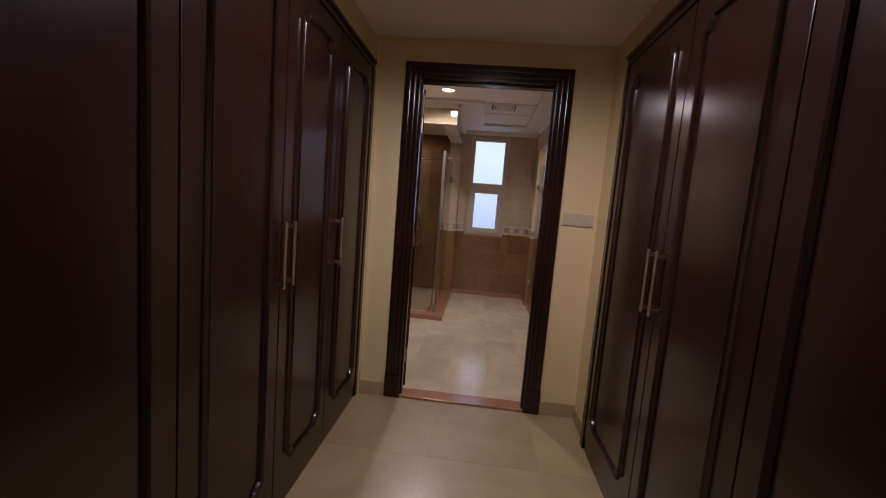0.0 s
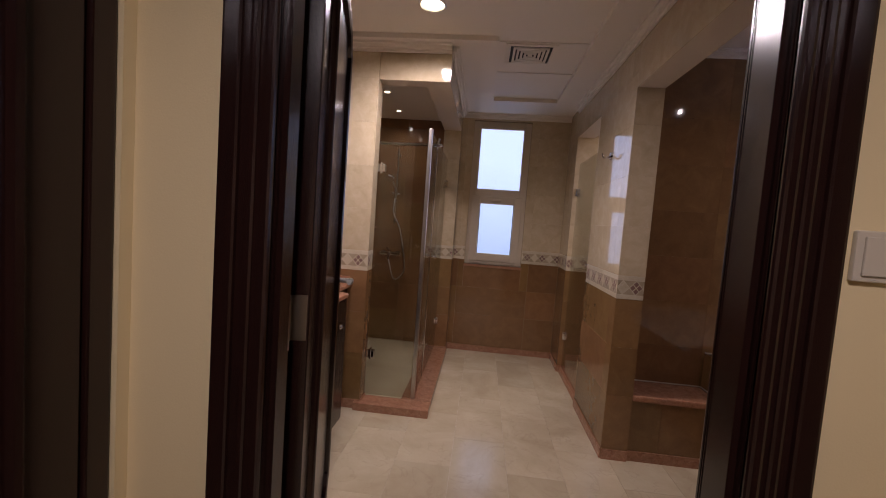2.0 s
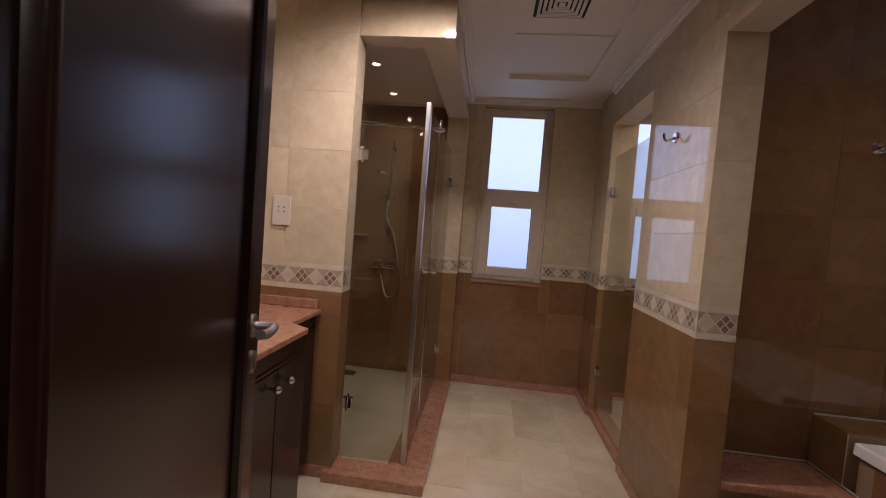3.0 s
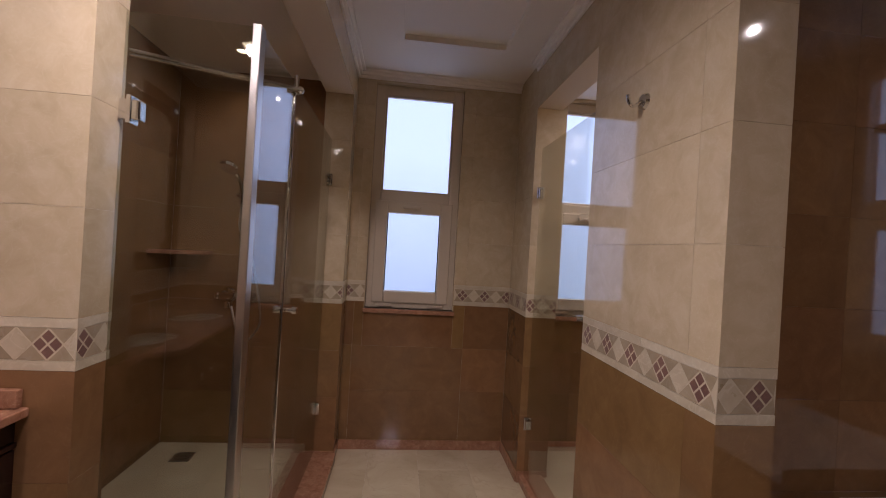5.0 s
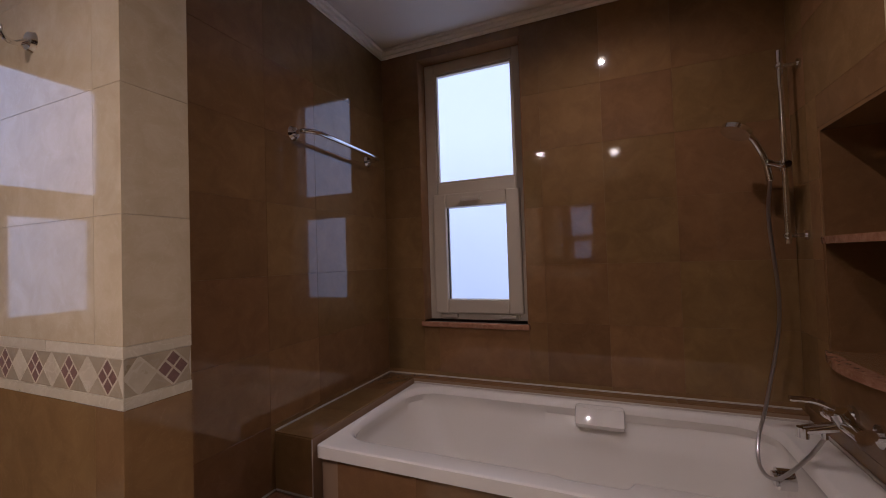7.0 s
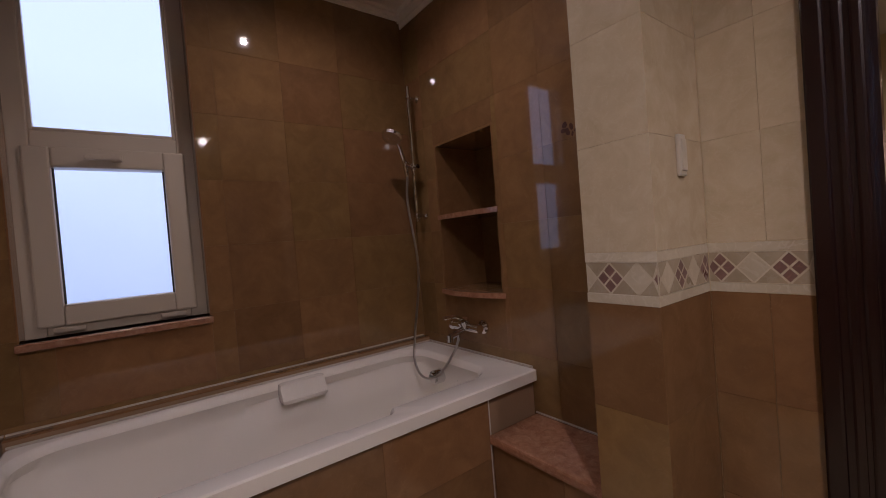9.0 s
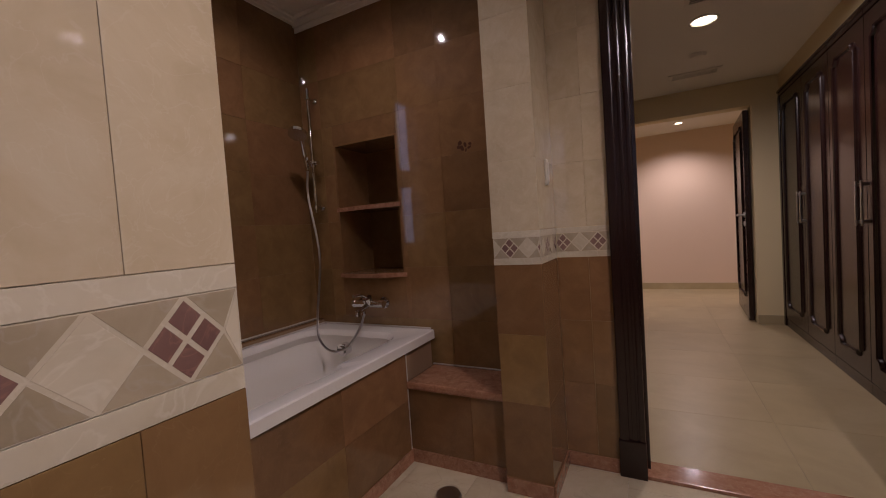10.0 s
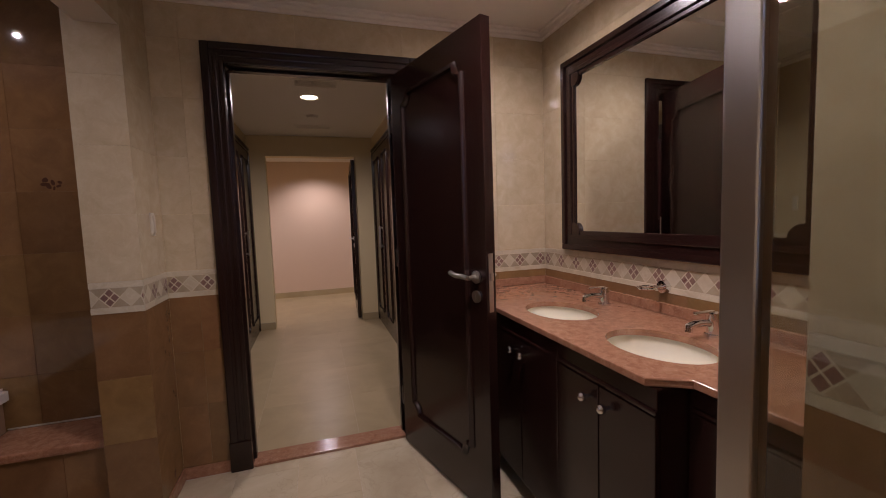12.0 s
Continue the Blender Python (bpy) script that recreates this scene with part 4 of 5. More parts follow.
def ring_slab(bm, x0, x1, y0, y1, cx, cy, a, b, z0, z1, n=48):
    """A slab with an oval hole."""
    inner, outer = [], []
    for k in range(n):
        t = 2 * math.pi * (k + 0.5) / n
        c, s = math.cos(t), math.sin(t)
        inner.append((cx + a * c, cy + b * s))
        f = min(((x1 if c > 0 else x0) - cx) / c if abs(c) > 1e-6 else 9, ((y1 if s > 0 else y0) - cy) / s if abs(s) > 1e-6 else 9)
        outer.append((cx + c * f, cy + s * f))
    vi = {h: [bm.verts.new((*p, h)) for p in inner] for h in (z0, z1)}
    vo = {h: [bm.verts.new((*p, h)) for p in outer] for h in (z0, z1)}
    corner = {}
    for h in (z0, z1):
        corner[h] = {(sx, sy): bm.verts.new((x1 if sx > 0 else x0, y1 if sy > 0 else y0, h)) for sx in (1, -1) for sy in (1, -1)}
    for k in range(n):
        j = (k + 1) % n
        for h in (z0, z1):
            p, q = outer[k], outer[j]
            edge = lambda o: (abs(o[0] - x0) < 1e-5, abs(o[0] - x1) < 1e-5, abs(o[1] - y0) < 1e-5, abs(o[1] - y1) < 1e-5)
            same = any(u and v for u, v in zip(edge(p), edge(q)))
            if same:
                bm.faces.new((vi[h][k], vo[h][k], vo[h][j], vi[h][j]))
            else:
                m = ((p[0] + q[0]) / 2 - cx, (p[1] + q[1]) / 2 - cy)
                bm.faces.new((vi[h][k], vo[h][k], corner[h][(1 if m[0] > 0 else -1, 1 if m[1] > 0 else -1)], vo[h][j], vi[h][j]))
        bm.faces.new((vi[z0][k], vi[z0][j], vi[z1][j], vi[z1][k]))


def worktop():
    w = thing("worktop", "polished rose marble vanity top with two oval cutouts", "worktop", (0, 0, 0))
    bm = bmesh.new()
    z0, z1 = 0.826, 0.850
    b = XW + 0.002
    ys = (3.11, 3.51, 3.66, 4.06)
    boxb(bm, b, VX - 0.01, YS + 0.003, ys[0], z0, z1)
    ring_slab(bm, b, VX - 0.01, ys[0], ys[1], *SINKS[0], SA, SB, z0, z1)
    boxb(bm, b, VX - 0.01, ys[1], ys[2], z0, z1)
    ring_slab(bm, b, VX - 0.01, ys[2], ys[3], *SINKS[1], SA, SB, z0, z1)
    boxb(bm, b, VX2, ys[3], 4.423, z0, z1)
    # bullnose along the front, with the cut back corner
    edge = [(VX - 0.01, YS + 0.003), (VX - 0.01, ys[3]), (VX2 + 0.03, 4.098), (VX2, 4.12), (VX2, 4.423)]
    v = [[bm.verts.new((p[0], p[1], h)) for p in (edge[1], edge[2], edge[3], (VX2, ys[3]))] for h in (z0, z1)]
    bm.faces.new(v[0]), bm.faces.new(v[1][::-1])
    for k in range(4):
        bm.faces.new((v[0][k], v[0][(k + 1) % 4], v[1][(k + 1) % 4], v[1][k]))
    part("slab", bm, PINK, w, "polished rose marble slab")
    nose = bmesh.new()
    for h in (z0 + 0.005, z1 - 0.005):
        tube(nose, [(p[0], p[1], h) for p in edge], 0.005, 8)
    band = [[nose.verts.new((p[0] + 0.0048, p[1], h)) for p in edge] for h in (z0 + 0.005, z1 - 0.005)]
    for k in range(len(edge) - 1):
        nose.faces.new((band[0][k], band[0][k + 1], band[1][k + 1], band[1][k]))
    part("front_edge", nose, PINK, w, "polished front edge with eased corners", True)
    part("backsplash", box(XW + 0.002, XW + 0.020, YS + 0.022, 4.404, 0.851, 0.897, 0.003), PINK, w)
    part("side_splash", box(XW + 0.002, VX2 - 0.01, 4.405, 4.423, 0.851, 0.897, 0.003), PINK, w)
    part("side_splash", box(XW + 0.002, VX - 0.03, YS + 0.003, YS + 0.021, 0.851, 0.897, 0.003), PINK, w)


worktop()


def basin(cx, cy):
    s = thing("washbasin", "oval cream undermounted washbasin", "washbasin", (cx, cy, 0.825), 0, "washbasins")
    bm = bmesh.new()
    n = 40
    loops = []
    for k in range(9):
        f = k / 8
        r = math.cos(f * math.pi / 2 * 0.88)
        loops.append([((SA + 0.012) * r * math.cos(2 * math.pi * i / n), (SB + 0.012) * r * math.sin(2 * math.pi * i / n), -0.13 * math.sin(f * math.pi / 2)) for i in range(n)])
    loft(bm, loops)
    part("bowl", bm, BISCUIT, s, "cream glazed bowl", True)
    d = bmesh.new()
    cyl(d, (0, 0, -0.1295), (0, 0, -0.122), 0.022, seg=24)
    part("drain", d, CHROME, s, "chrome drain", True)


for cx, cy in SINKS:
    basin(cx, cy)


def tap(x, y):
    t = thing("basin_tap", "chrome single-lever basin tap on rose marble", "tap", (x, y, 0.850), 0, "basin taps")
    b = bmesh.new()
    cyl(b, (0, 0, 0), (0, 0, 0.008), 0.028)
    cyl(b, (0, 0, 0.006), (0.002, 0, 0.062), 0.023, 0.021)
    tube(b, bow([(0.0, 0, 0.040), (0.045, 0, 0.050), (0.085, 0, 0.050), (0.112, 0, 0.044)], 6), 0.012, 12)
    cyl(b, (0.108, 0, 0.046), (0.111, 0, 0.026), 0.0115)
    part("body", b, CHROME, t, "", True)
    v = bmesh.new()
    cyl(v, (0.002, 0, 0.061), (0.005, 0, 0.082), 0.022, 0.019)
    boxb(v, 0.0, 0.085, -0.008, 0.008, 0.082, 0.090, 0.003)
    part("lever", v, CHROME, t, "flat chrome lever", True)


tap(-1.245, 3.31)
tap(-1.250, 3.86)


def wall_holder():
    h = thing("tumbler_holder", "chrome holder with a ring on the mosaic border", "tumbler holder", (XW, 3.55, 0.965), 90)
    b = bmesh.new()
    cyl(b, (0, 0, 0), (0, -0.02, 0), 0.030, 0.026)
    part("rosette", b, CHROME, h, "", True)
    b = bmesh.new()
    tube(b, [(0, -0.018, 0), (-0.01, -0.05, 0.0)], 0.008)
    ring = [(-0.012 + 0.036 * math.sin(a), -0.086 + 0.036 * math.cos(a), 0) for a in [2 * math.pi * k / 28 for k in range(29)]]
    tube(b, ring, 0.005, 8)
    part("ring", b, CHROME, h, "", True)


wall_holder()


def vanity(y0, y1, front, doors, knobs):
    c = thing("vanity_cabinet", "dark mahogany vanity cabinet with small chrome knobs", "cabinet", (0, 0, 0), 0, "vanity cabinets")
    part("body", boxes((XW + 0.003, front, y0 + 0.001, y1 - 0.001, 0.09, 0.30), (XW + 0.003, front, y0 + 0.001, y1 - 0.001, 0.30, 0.66), (XW + 0.003, XW + 0.03, y0 + 0.001, y1 - 0.001, 0.66, 0.82), (front - 0.02, front, y0 + 0.001, y1 - 0.001, 0.66, 0.82)), WOOD, c)
    for a, b in ((y0 + 0.001, y0 + 0.016), (y1 - 0.016, y1 - 0.001)):
        part("side_board", box(XW + 0.031, front - 0.021, a, b, 0.661, 0.82), WOOD, c)
    part("plinth", box(XW + 0.02, front - 0.05, y0, y1, 0.0, 0.09), WOOD, c, "recessed dark plinth")
    part("top_rail", boxes((front - 0.005, front + 0.016, y0, y1, 0.765, 0.824, 0.004), (front - 0.005, front + 0.022, y0, y1, 0.752, 0.766, 0.004)), WOOD, c)
    w = (y1 - y0) / doors
    for k in range(doors):
        a, b = y0 + w * k + 0.002, y0 + w * (k + 1) - 0.002
        d = part("door", box(front + 0.001, front + 0.019, a, b, 0.10, 0.748, 0.004), WOOD, c)
        if knobs[k]:
            ky = a + 0.045 if knobs[k] == -1 else (a + 0.12 if knobs[k] < 0 else b - 0.045)
            kb = bmesh.new()
            cyl(kb, (front + 0.018, ky, 0.695), (front + 0.04, ky, 0.695), 0.006)
            ball(kb, (front + 0.046, ky, 0.695), 0.015)
            part("knob", kb, CHROME, d, "round chrome knob", True)


vanity(YS + 0.003, 3.06, -0.795, 1, [1])
vanity(3.06, 3.63, -0.795, 2, [1, -1])
vanity(3.63, 4.085, -0.795, 2, [1, -1])
vanity(4.086, 4.422, -0.905, 1, [-2])


def framed_mirror():
    m = thing("mirror", "large wall mirror in a dark mahogany frame", "mirror", (XW, 0, 0))
    y0, y1, z0, z1, f = 2.845, 4.18, 1.083, 2.13, 0.108
    fr = bmesh.new()
    for d, e, t in ((0.0, f, 0.022), (0.0, 0.030, 0.034), (0.062, 0.086, 0.030)):
        boxb(fr, 0.002, t, y0 + d, y1 - d, z0 + d, z0 + e, 0.005)
        boxb(fr, 0.002, t, y0 + d, y1 - d, z1 - e, z1 - d, 0.005)
        boxb(fr, 0.002, t, y0 + d, y0 + e, z0 + e, z1 - e, 0.005)
        boxb(fr, 0.002, t, y1 - e, y1 - d, z0 + e, z1 - e, 0.005)
    for a, b in ((y0 + f, z0 + f), (y1 - f, z0 + f), (y0 + f, z1 - f), (y1 - f, z1 - f)):
        cyl(fr, (0.010, a, b), (0.026, a, b), 0.045, seg=24)
    part("frame", fr, WOOD, m, "dark mahogany moulded frame")
    part("glass", box(0.003, 0.012, y0 + f - 0.01, y1 - f + 0.01, z0 + f - 0.01, z1 - f + 0.01), MIRROR, m, "silvered mirror glass")


framed_mirror()


# ---- switches, vents and small things ----
def plate(name, label, category, at, turn, w, h, rocker=True, holes=0):
    p = thing(name, label, category, at, turn)
    part("plate", box(-w / 2, w / 2, -0.010, 0.0, -h / 2, h / 2, 0.003), SWITCH, p)
    if rocker:
        part("rocker", box(-w * 0.38, w * 0.38, -0.014, -0.009, -h * 0.38, h * 0.38, 0.002), SWITCH, p)
    for k in range(holes):
        x = (-1) ** k * w * 0.16
        z = h * (0.12 if k < 2 else -0.03)
        # flat near-black discs paint the shade in the pin holes
        b = bmesh.new()
        cyl(b, (x, -0.0108, z), (x, -0.0098, z), 0.004, seg=10)
        part("socket_hole", b, HOLE_SHADE, p)
    return p


plate("light_switch", "cream plastic light switch on the painted wall", "light switch", (0.596, YC, 1.292), 0, 0.090, 0.080)
sw = plate("card_switch", "cream plastic card switch on the painted wall", "light switch", (0.693, YC, 1.291), 0, 0.090, 0.080)
part("slot", box(-0.022, 0.022, -0.0150, -0.0135, -0.022, -0.019, 0.0004), BRONZE, sw, "thin dark slot")
part("indicator", box(-0.006, 0.006, -0.0150, -0.0135, 0.004, 0.007, 0.0004), BRONZE, sw)
plate("shaver_socket", "cream plastic shaver socket on cream tiles", "socket", (-1.098, 4.425, 1.320), 0, 0.090, 0.145, False, 4)
plate("pull_switch", "narrow cream plastic switch on the tiled pier", "light switch", (XP, 2.745, 1.305), -90, 0.036, 0.105)


def vent(at, w, d, label, slats=5, square=True):
    v = thing("ceiling_vent", label, "vent", at)
    part("frame", boxes((-w, w, -d, -d + 0.03, -0.008, 0.0, 0.002), (-w, w, d - 0.03, d, -0.008, 0.0, 0.002), (-w, -w + 0.03, -d + 0.03, d - 0.03, -0.008, 0.0, 0.002), (w - 0.03, w, -d + 0.03, d - 0.03, -0.008, 0.0, 0.002)), CEILING, v, "white painted vent frame")
    # flat near-black sheet paints the duct's shade behind the vanes
    part("backing", box(-w + 0.02, w - 0.02, -d + 0.02, d - 0.02, -0.0025, -0.0005), HOLE_SHADE, v, "flat dark sheet painted as the shaded duct")
    for k in range(slats):
        f = 1 - (k + 0.7) / (slats + 0.3)
        a, b = (w - 0.03) * f, (d - 0.03) * f
        if square:
            t = 0.014
            part("slat", boxes((-a, a, -b, -b + t, -0.012, -0.003), (-a, a, b - t, b, -0.012, -0.003), (-a, -a + t, -b + t, b - t, -0.012, -0.003), (a - t, a, -b + t, b - t, -0.012, -0.003)), CEILING, v)
        else:
            y = -d + 0.035 + (2 * d - 0.07) * (k + 0.5) / slats
            part("slat", box(-w + 0.03, w - 0.03, y - 0.0035, y + 0.0035, -0.0065, -0.003), CEILING, v)
    return v


vent((0.19, 4.58, 2.432), 0.16, 0.16, "square white ceiling vent with nested vanes")
vent((-0.02, 1.64, CEIL_D), 0.18, 0.10, "white slatted ceiling vent above the passage", 6, False)
vent((0.0, 0.15, CEIL_D), 0.20, 0.085, "white slatted ceiling vent near the passage", 5, False)
sp = bmesh.new()
cyl(sp, (0, 0, -0.022), (0, 0, 0), 0.045, 0.062, 28)
cyl(sp, (0, 0, -0.026), (0, 0, -0.02), 0.02, 0.03, 20)
sp = new("smoke_detector", finish("smoke_detector", sp, CEILING, True))
sp.matrix_world = pose(0.01, 0.64, CEIL_D)
tagged(sp, "round white smoke detector on the ceiling", "smoke detector")
# round speaker in the bathroom's ceiling tray
sp = bmesh.new()
cyl(sp, (0, 0, -0.02), (0, 0, 0), 0.05, 0.065, 28)
sp = new("ceiling_speaker", finish("ceiling_speaker", sp, CEILING, True))
sp.matrix_world = pose(-0.37, 3.40, 2.432)
tagged(sp, "round off-white ceiling speaker in the tray", "detector")

# ceiling panel joints in the tray
structure("trim_ceiling_panels", boxes((-0.026, -0.014, 2.95, 5.50, 2.426, 2.4315), (-0.014, 0.53, 4.395, 4.405, 2.426, 2.4315), (-0.014, 0.53, 4.895, 4.905, 2.426, 2.4315), (-0.95, -0.026, 3.845, 3.853, 2.426, 2.4315), (-0.014, 0.53, 3.845, 3.853, 2.426, 2.4315)), CEILING, "slim beads between ceiling panels", "ceiling trim")


def cornice(name, facing, face, u0, u1, z, s=0.045, tall=1.0):
    """A stepped cove along the top of a wall."""
    bm = bmesh.new()
    sign = -1 if facing[0] == '-' else 1
    for d, h in ((s, 0.014 * tall), (s * 0.6, 0.034 * tall), (s * 0.25, 0.05 * tall)):
        a, b = sorted((face, face + sign * d))
        boxb(bm, *((u0, u1, a, b) if facing[1] == 'y' else (a, b, u0, u1)), z - h, z, 0.003)
    structure(name, bm, CEILING, "off-white plaster cornice", "cornice")


cornice("trim_cornice_north", '-y', YN, -0.305, XP, 2.402)
cornice("trim_cornice_west", '+x', XW, YS, 4.425, 2.402)
cornice("trim_cornice_south", '+y', YS, XW, XP, 2.402)
cornice("trim_cornice_shower", '-y', 4.425, XW, -0.305, 2.402, 0.06)
cornice("trim_cornice_shower_side", '+x', -0.305, 4.425, YN, 2.402)
cornice("trim_cornice_piers", '-x', XP, YS, 5.6, 2.402)
cornice("trim_cornice_tub_east", '-x', XE, 2.582, 4.435, 2.435, 0.035)
cornice("trim_cornice_tub_north", '-y', 4.435, 0.9, XE, 2.435, 0.035)
cornice("trim_cornice_tub_south", '+y', 2.582, 0.945, XE, 2.435, 0.035, 1.8)


def base(name, bm, mat=None):
    structure(name, bm, mat or HALL_STONE, "matte beige stone baseboard", "baseboard")


base("baseboard_dressing_west", box(-0.672, -0.504, YC - 0.012, YC - 0.001, 0.0, 0.085, 0.002))
base("baseboard_dressing_east", box(0.534, 0.764, YC - 0.012, YC - 0.001, 0.0, 0.085, 0.002))
base("baseboard_nib_east", box(0.753, 0.7645, 2.203, YC - 0.012, 0.0, 0.085, 0.002))
base("baseboard_arch_west", box(-0.69, -0.488, -0.379, -0.368, 0.0, 0.085, 0.002))
base("baseboard_arch_east", box(0.565, 0.735, -0.379, -0.368, 0.0, 0.085, 0.002))
base("baseboard_bedroom", box(-4.15, 4.15, -2.499, -2.485, 0.0, 0.095, 0.002))


def bedroom_door():
    d = thing("door_2", "open dark mahogany bedroom door with steel lever", "door", (-0.478, -0.455, 0), -3)
    d["kind"] = "structure"
    leaf = part("leaf", box(0.0, 0.045, -0.84, 0.0, 0.012, 2.06, 0.003), WOOD, d)
    bead = bmesh.new()
    panel_moulding(bead, scalloped(-0.71, -0.13, 0.23, 1.93, 0.055), 0.0, 0.034, 0.017)
    for v in bead.verts:
        v.co = Vector((0.045 - v.co.y, v.co.x, v.co.z))
    part("panel_moulding", bead, WOOD, leaf, "", True)
    b = bmesh.new()
    cyl(b, (0.045, -0.065, 1.055), (0.054, -0.065, 1.055), 0.026)
    cyl(b, (0.05, -0.065, 1.055), (0.09, -0.065, 1.055), 0.009)
    tube(b, bow([(0.092, -0.065, 1.055), (0.098, -0.11, 1.056), (0.095, -0.18, 1.052)]), 0.010)
    part("door_handle", b, STEEL, d, "brushed steel lever", True)
    b = bmesh.new()
    cyl(b, (0.045, -0.065, 0.965), (0.055, -0.065, 0.965), 0.025)
    part("lock_rosette", b, STEEL, d, "", True)


bedroom_door()


# dark flower-like stain on the brown wall by the bathtub
stain = bmesh.new()
rnd = random.Random(5)
for k in range(9):
    a = k * 0.9
    r = 0.010 + 0.026 * rnd.random()
    m = Matrix.Translation((r * 1.6 * math.cos(a), 0, r * math.sin(a))) @ Matrix.Rotation(a, 4, 'Y') @ Matrix.Diagonal((1.0, 1.0, 0.45 + 0.3 * rnd.random(), 1))
    bmesh.ops.create_cone(stain, cap_ends=True, segments=9, radius1=0.012 + 0.006 * rnd.random(), radius2=0.010, depth=0.0006, matrix=m @ Matrix.Rotation(radians(90), 4, 'X'))
stain = new("trim_wall_stain", finish("trim_wall_stain", stain, MATS["stain_brown"]))
stain.matrix_world = pose(1.177, 2.5824, 1.503) @ Matrix.Scale(0.75, 4)
tagged(stain, "small dark stain on the brown marble wall", "stain", "", "structure")


# ---- tiles of walls and floors ----
TILE_MESHES = {}


def tile_mesh(w, h, t, mat, ch=0.0003):
    """A slab w by h, its face at local y=-t, with a fine chamfer. Shared between slabs of one size."""
    key = (round(w, 3), round(h, 3), t, mat.name)
    if key not in TILE_MESHES:
        a, b = w / 2, h / 2
        v = [(-a, 0, -b), (a, 0, -b), (a, 0, b), (-a, 0, b), (-a, -t + ch, -b), (a, -t + ch, -b), (a, -t + ch, b), (-a, -t + ch, b),
             (-a + ch, -t, -b + ch), (a - ch, -t, -b + ch), (a - ch, -t, b - ch), (-a + ch, -t, b - ch)]
        f = [(0, 1, 5, 4), (1, 2, 6, 5), (2, 3, 7, 6), (3, 0, 4, 7), (4, 5, 9, 8), (5, 6, 10, 9), (6, 7, 11, 10), (7, 4, 8, 11), (8, 9, 10, 11)]
        me = bpy.data.meshes.new("tile")
        me.from_pydata(v, [], f)
        me.materials.append(mat)
        TILE_MESHES[key] = me
    return TILE_MESHES[key]


FACING = {'-y': 0, '+x': 90, '+y': 180, '-x': -90}


def place(ob, facing, plane, u, z):
    """Stands a piece whose outside is local -y against a plane."""
    ob.matrix_world = pose(u, plane, z, 0, 0, FACING[facing]) if facing[1] == 'y' else pose(plane, u, z, 0, 0, FACING[facing])


def clad(parent, facing, face, u0, u1, rows, joints, mat, holes=(), gap=0.0007, t=T, name="tile"):
    """Slabs over a stretch u0..u1 of a wall face. rows: heights of the joints; joints: the upright joints."""
    sign = 1 if facing[0] == '-' else -1
    core = face + sign * t
    us = [u0] + [j for j in sorted(joints) if u0 + 0.015 < j < u1 - 0.015] + [u1]
    for z0, z1 in zip(rows, rows[1:]):
        for a, b in zip(us, us[1:]):
            for p, q, r, s in cut_rects(a, b, z0, z1, holes):
                w, h = q - p - gap, s - r - gap
                if w < 0.006 or h < 0.006:
                    continue
                ob = new(name, tile_mesh(w, h, t, mat))
                place(ob, facing, core, (p + q) / 2, (r + s) / 2)
                ob.parent = parent


UP = [1.072, 1.35, 1.63, 1.91, 2.19, 2.40]
LOW = [0.065, 0.38, 0.66, 0.94]
ALC = [0.0, 0.07, 0.35, 0.63, 0.91, 1.19, 1.47, 1.75, 2.03, 2.44]


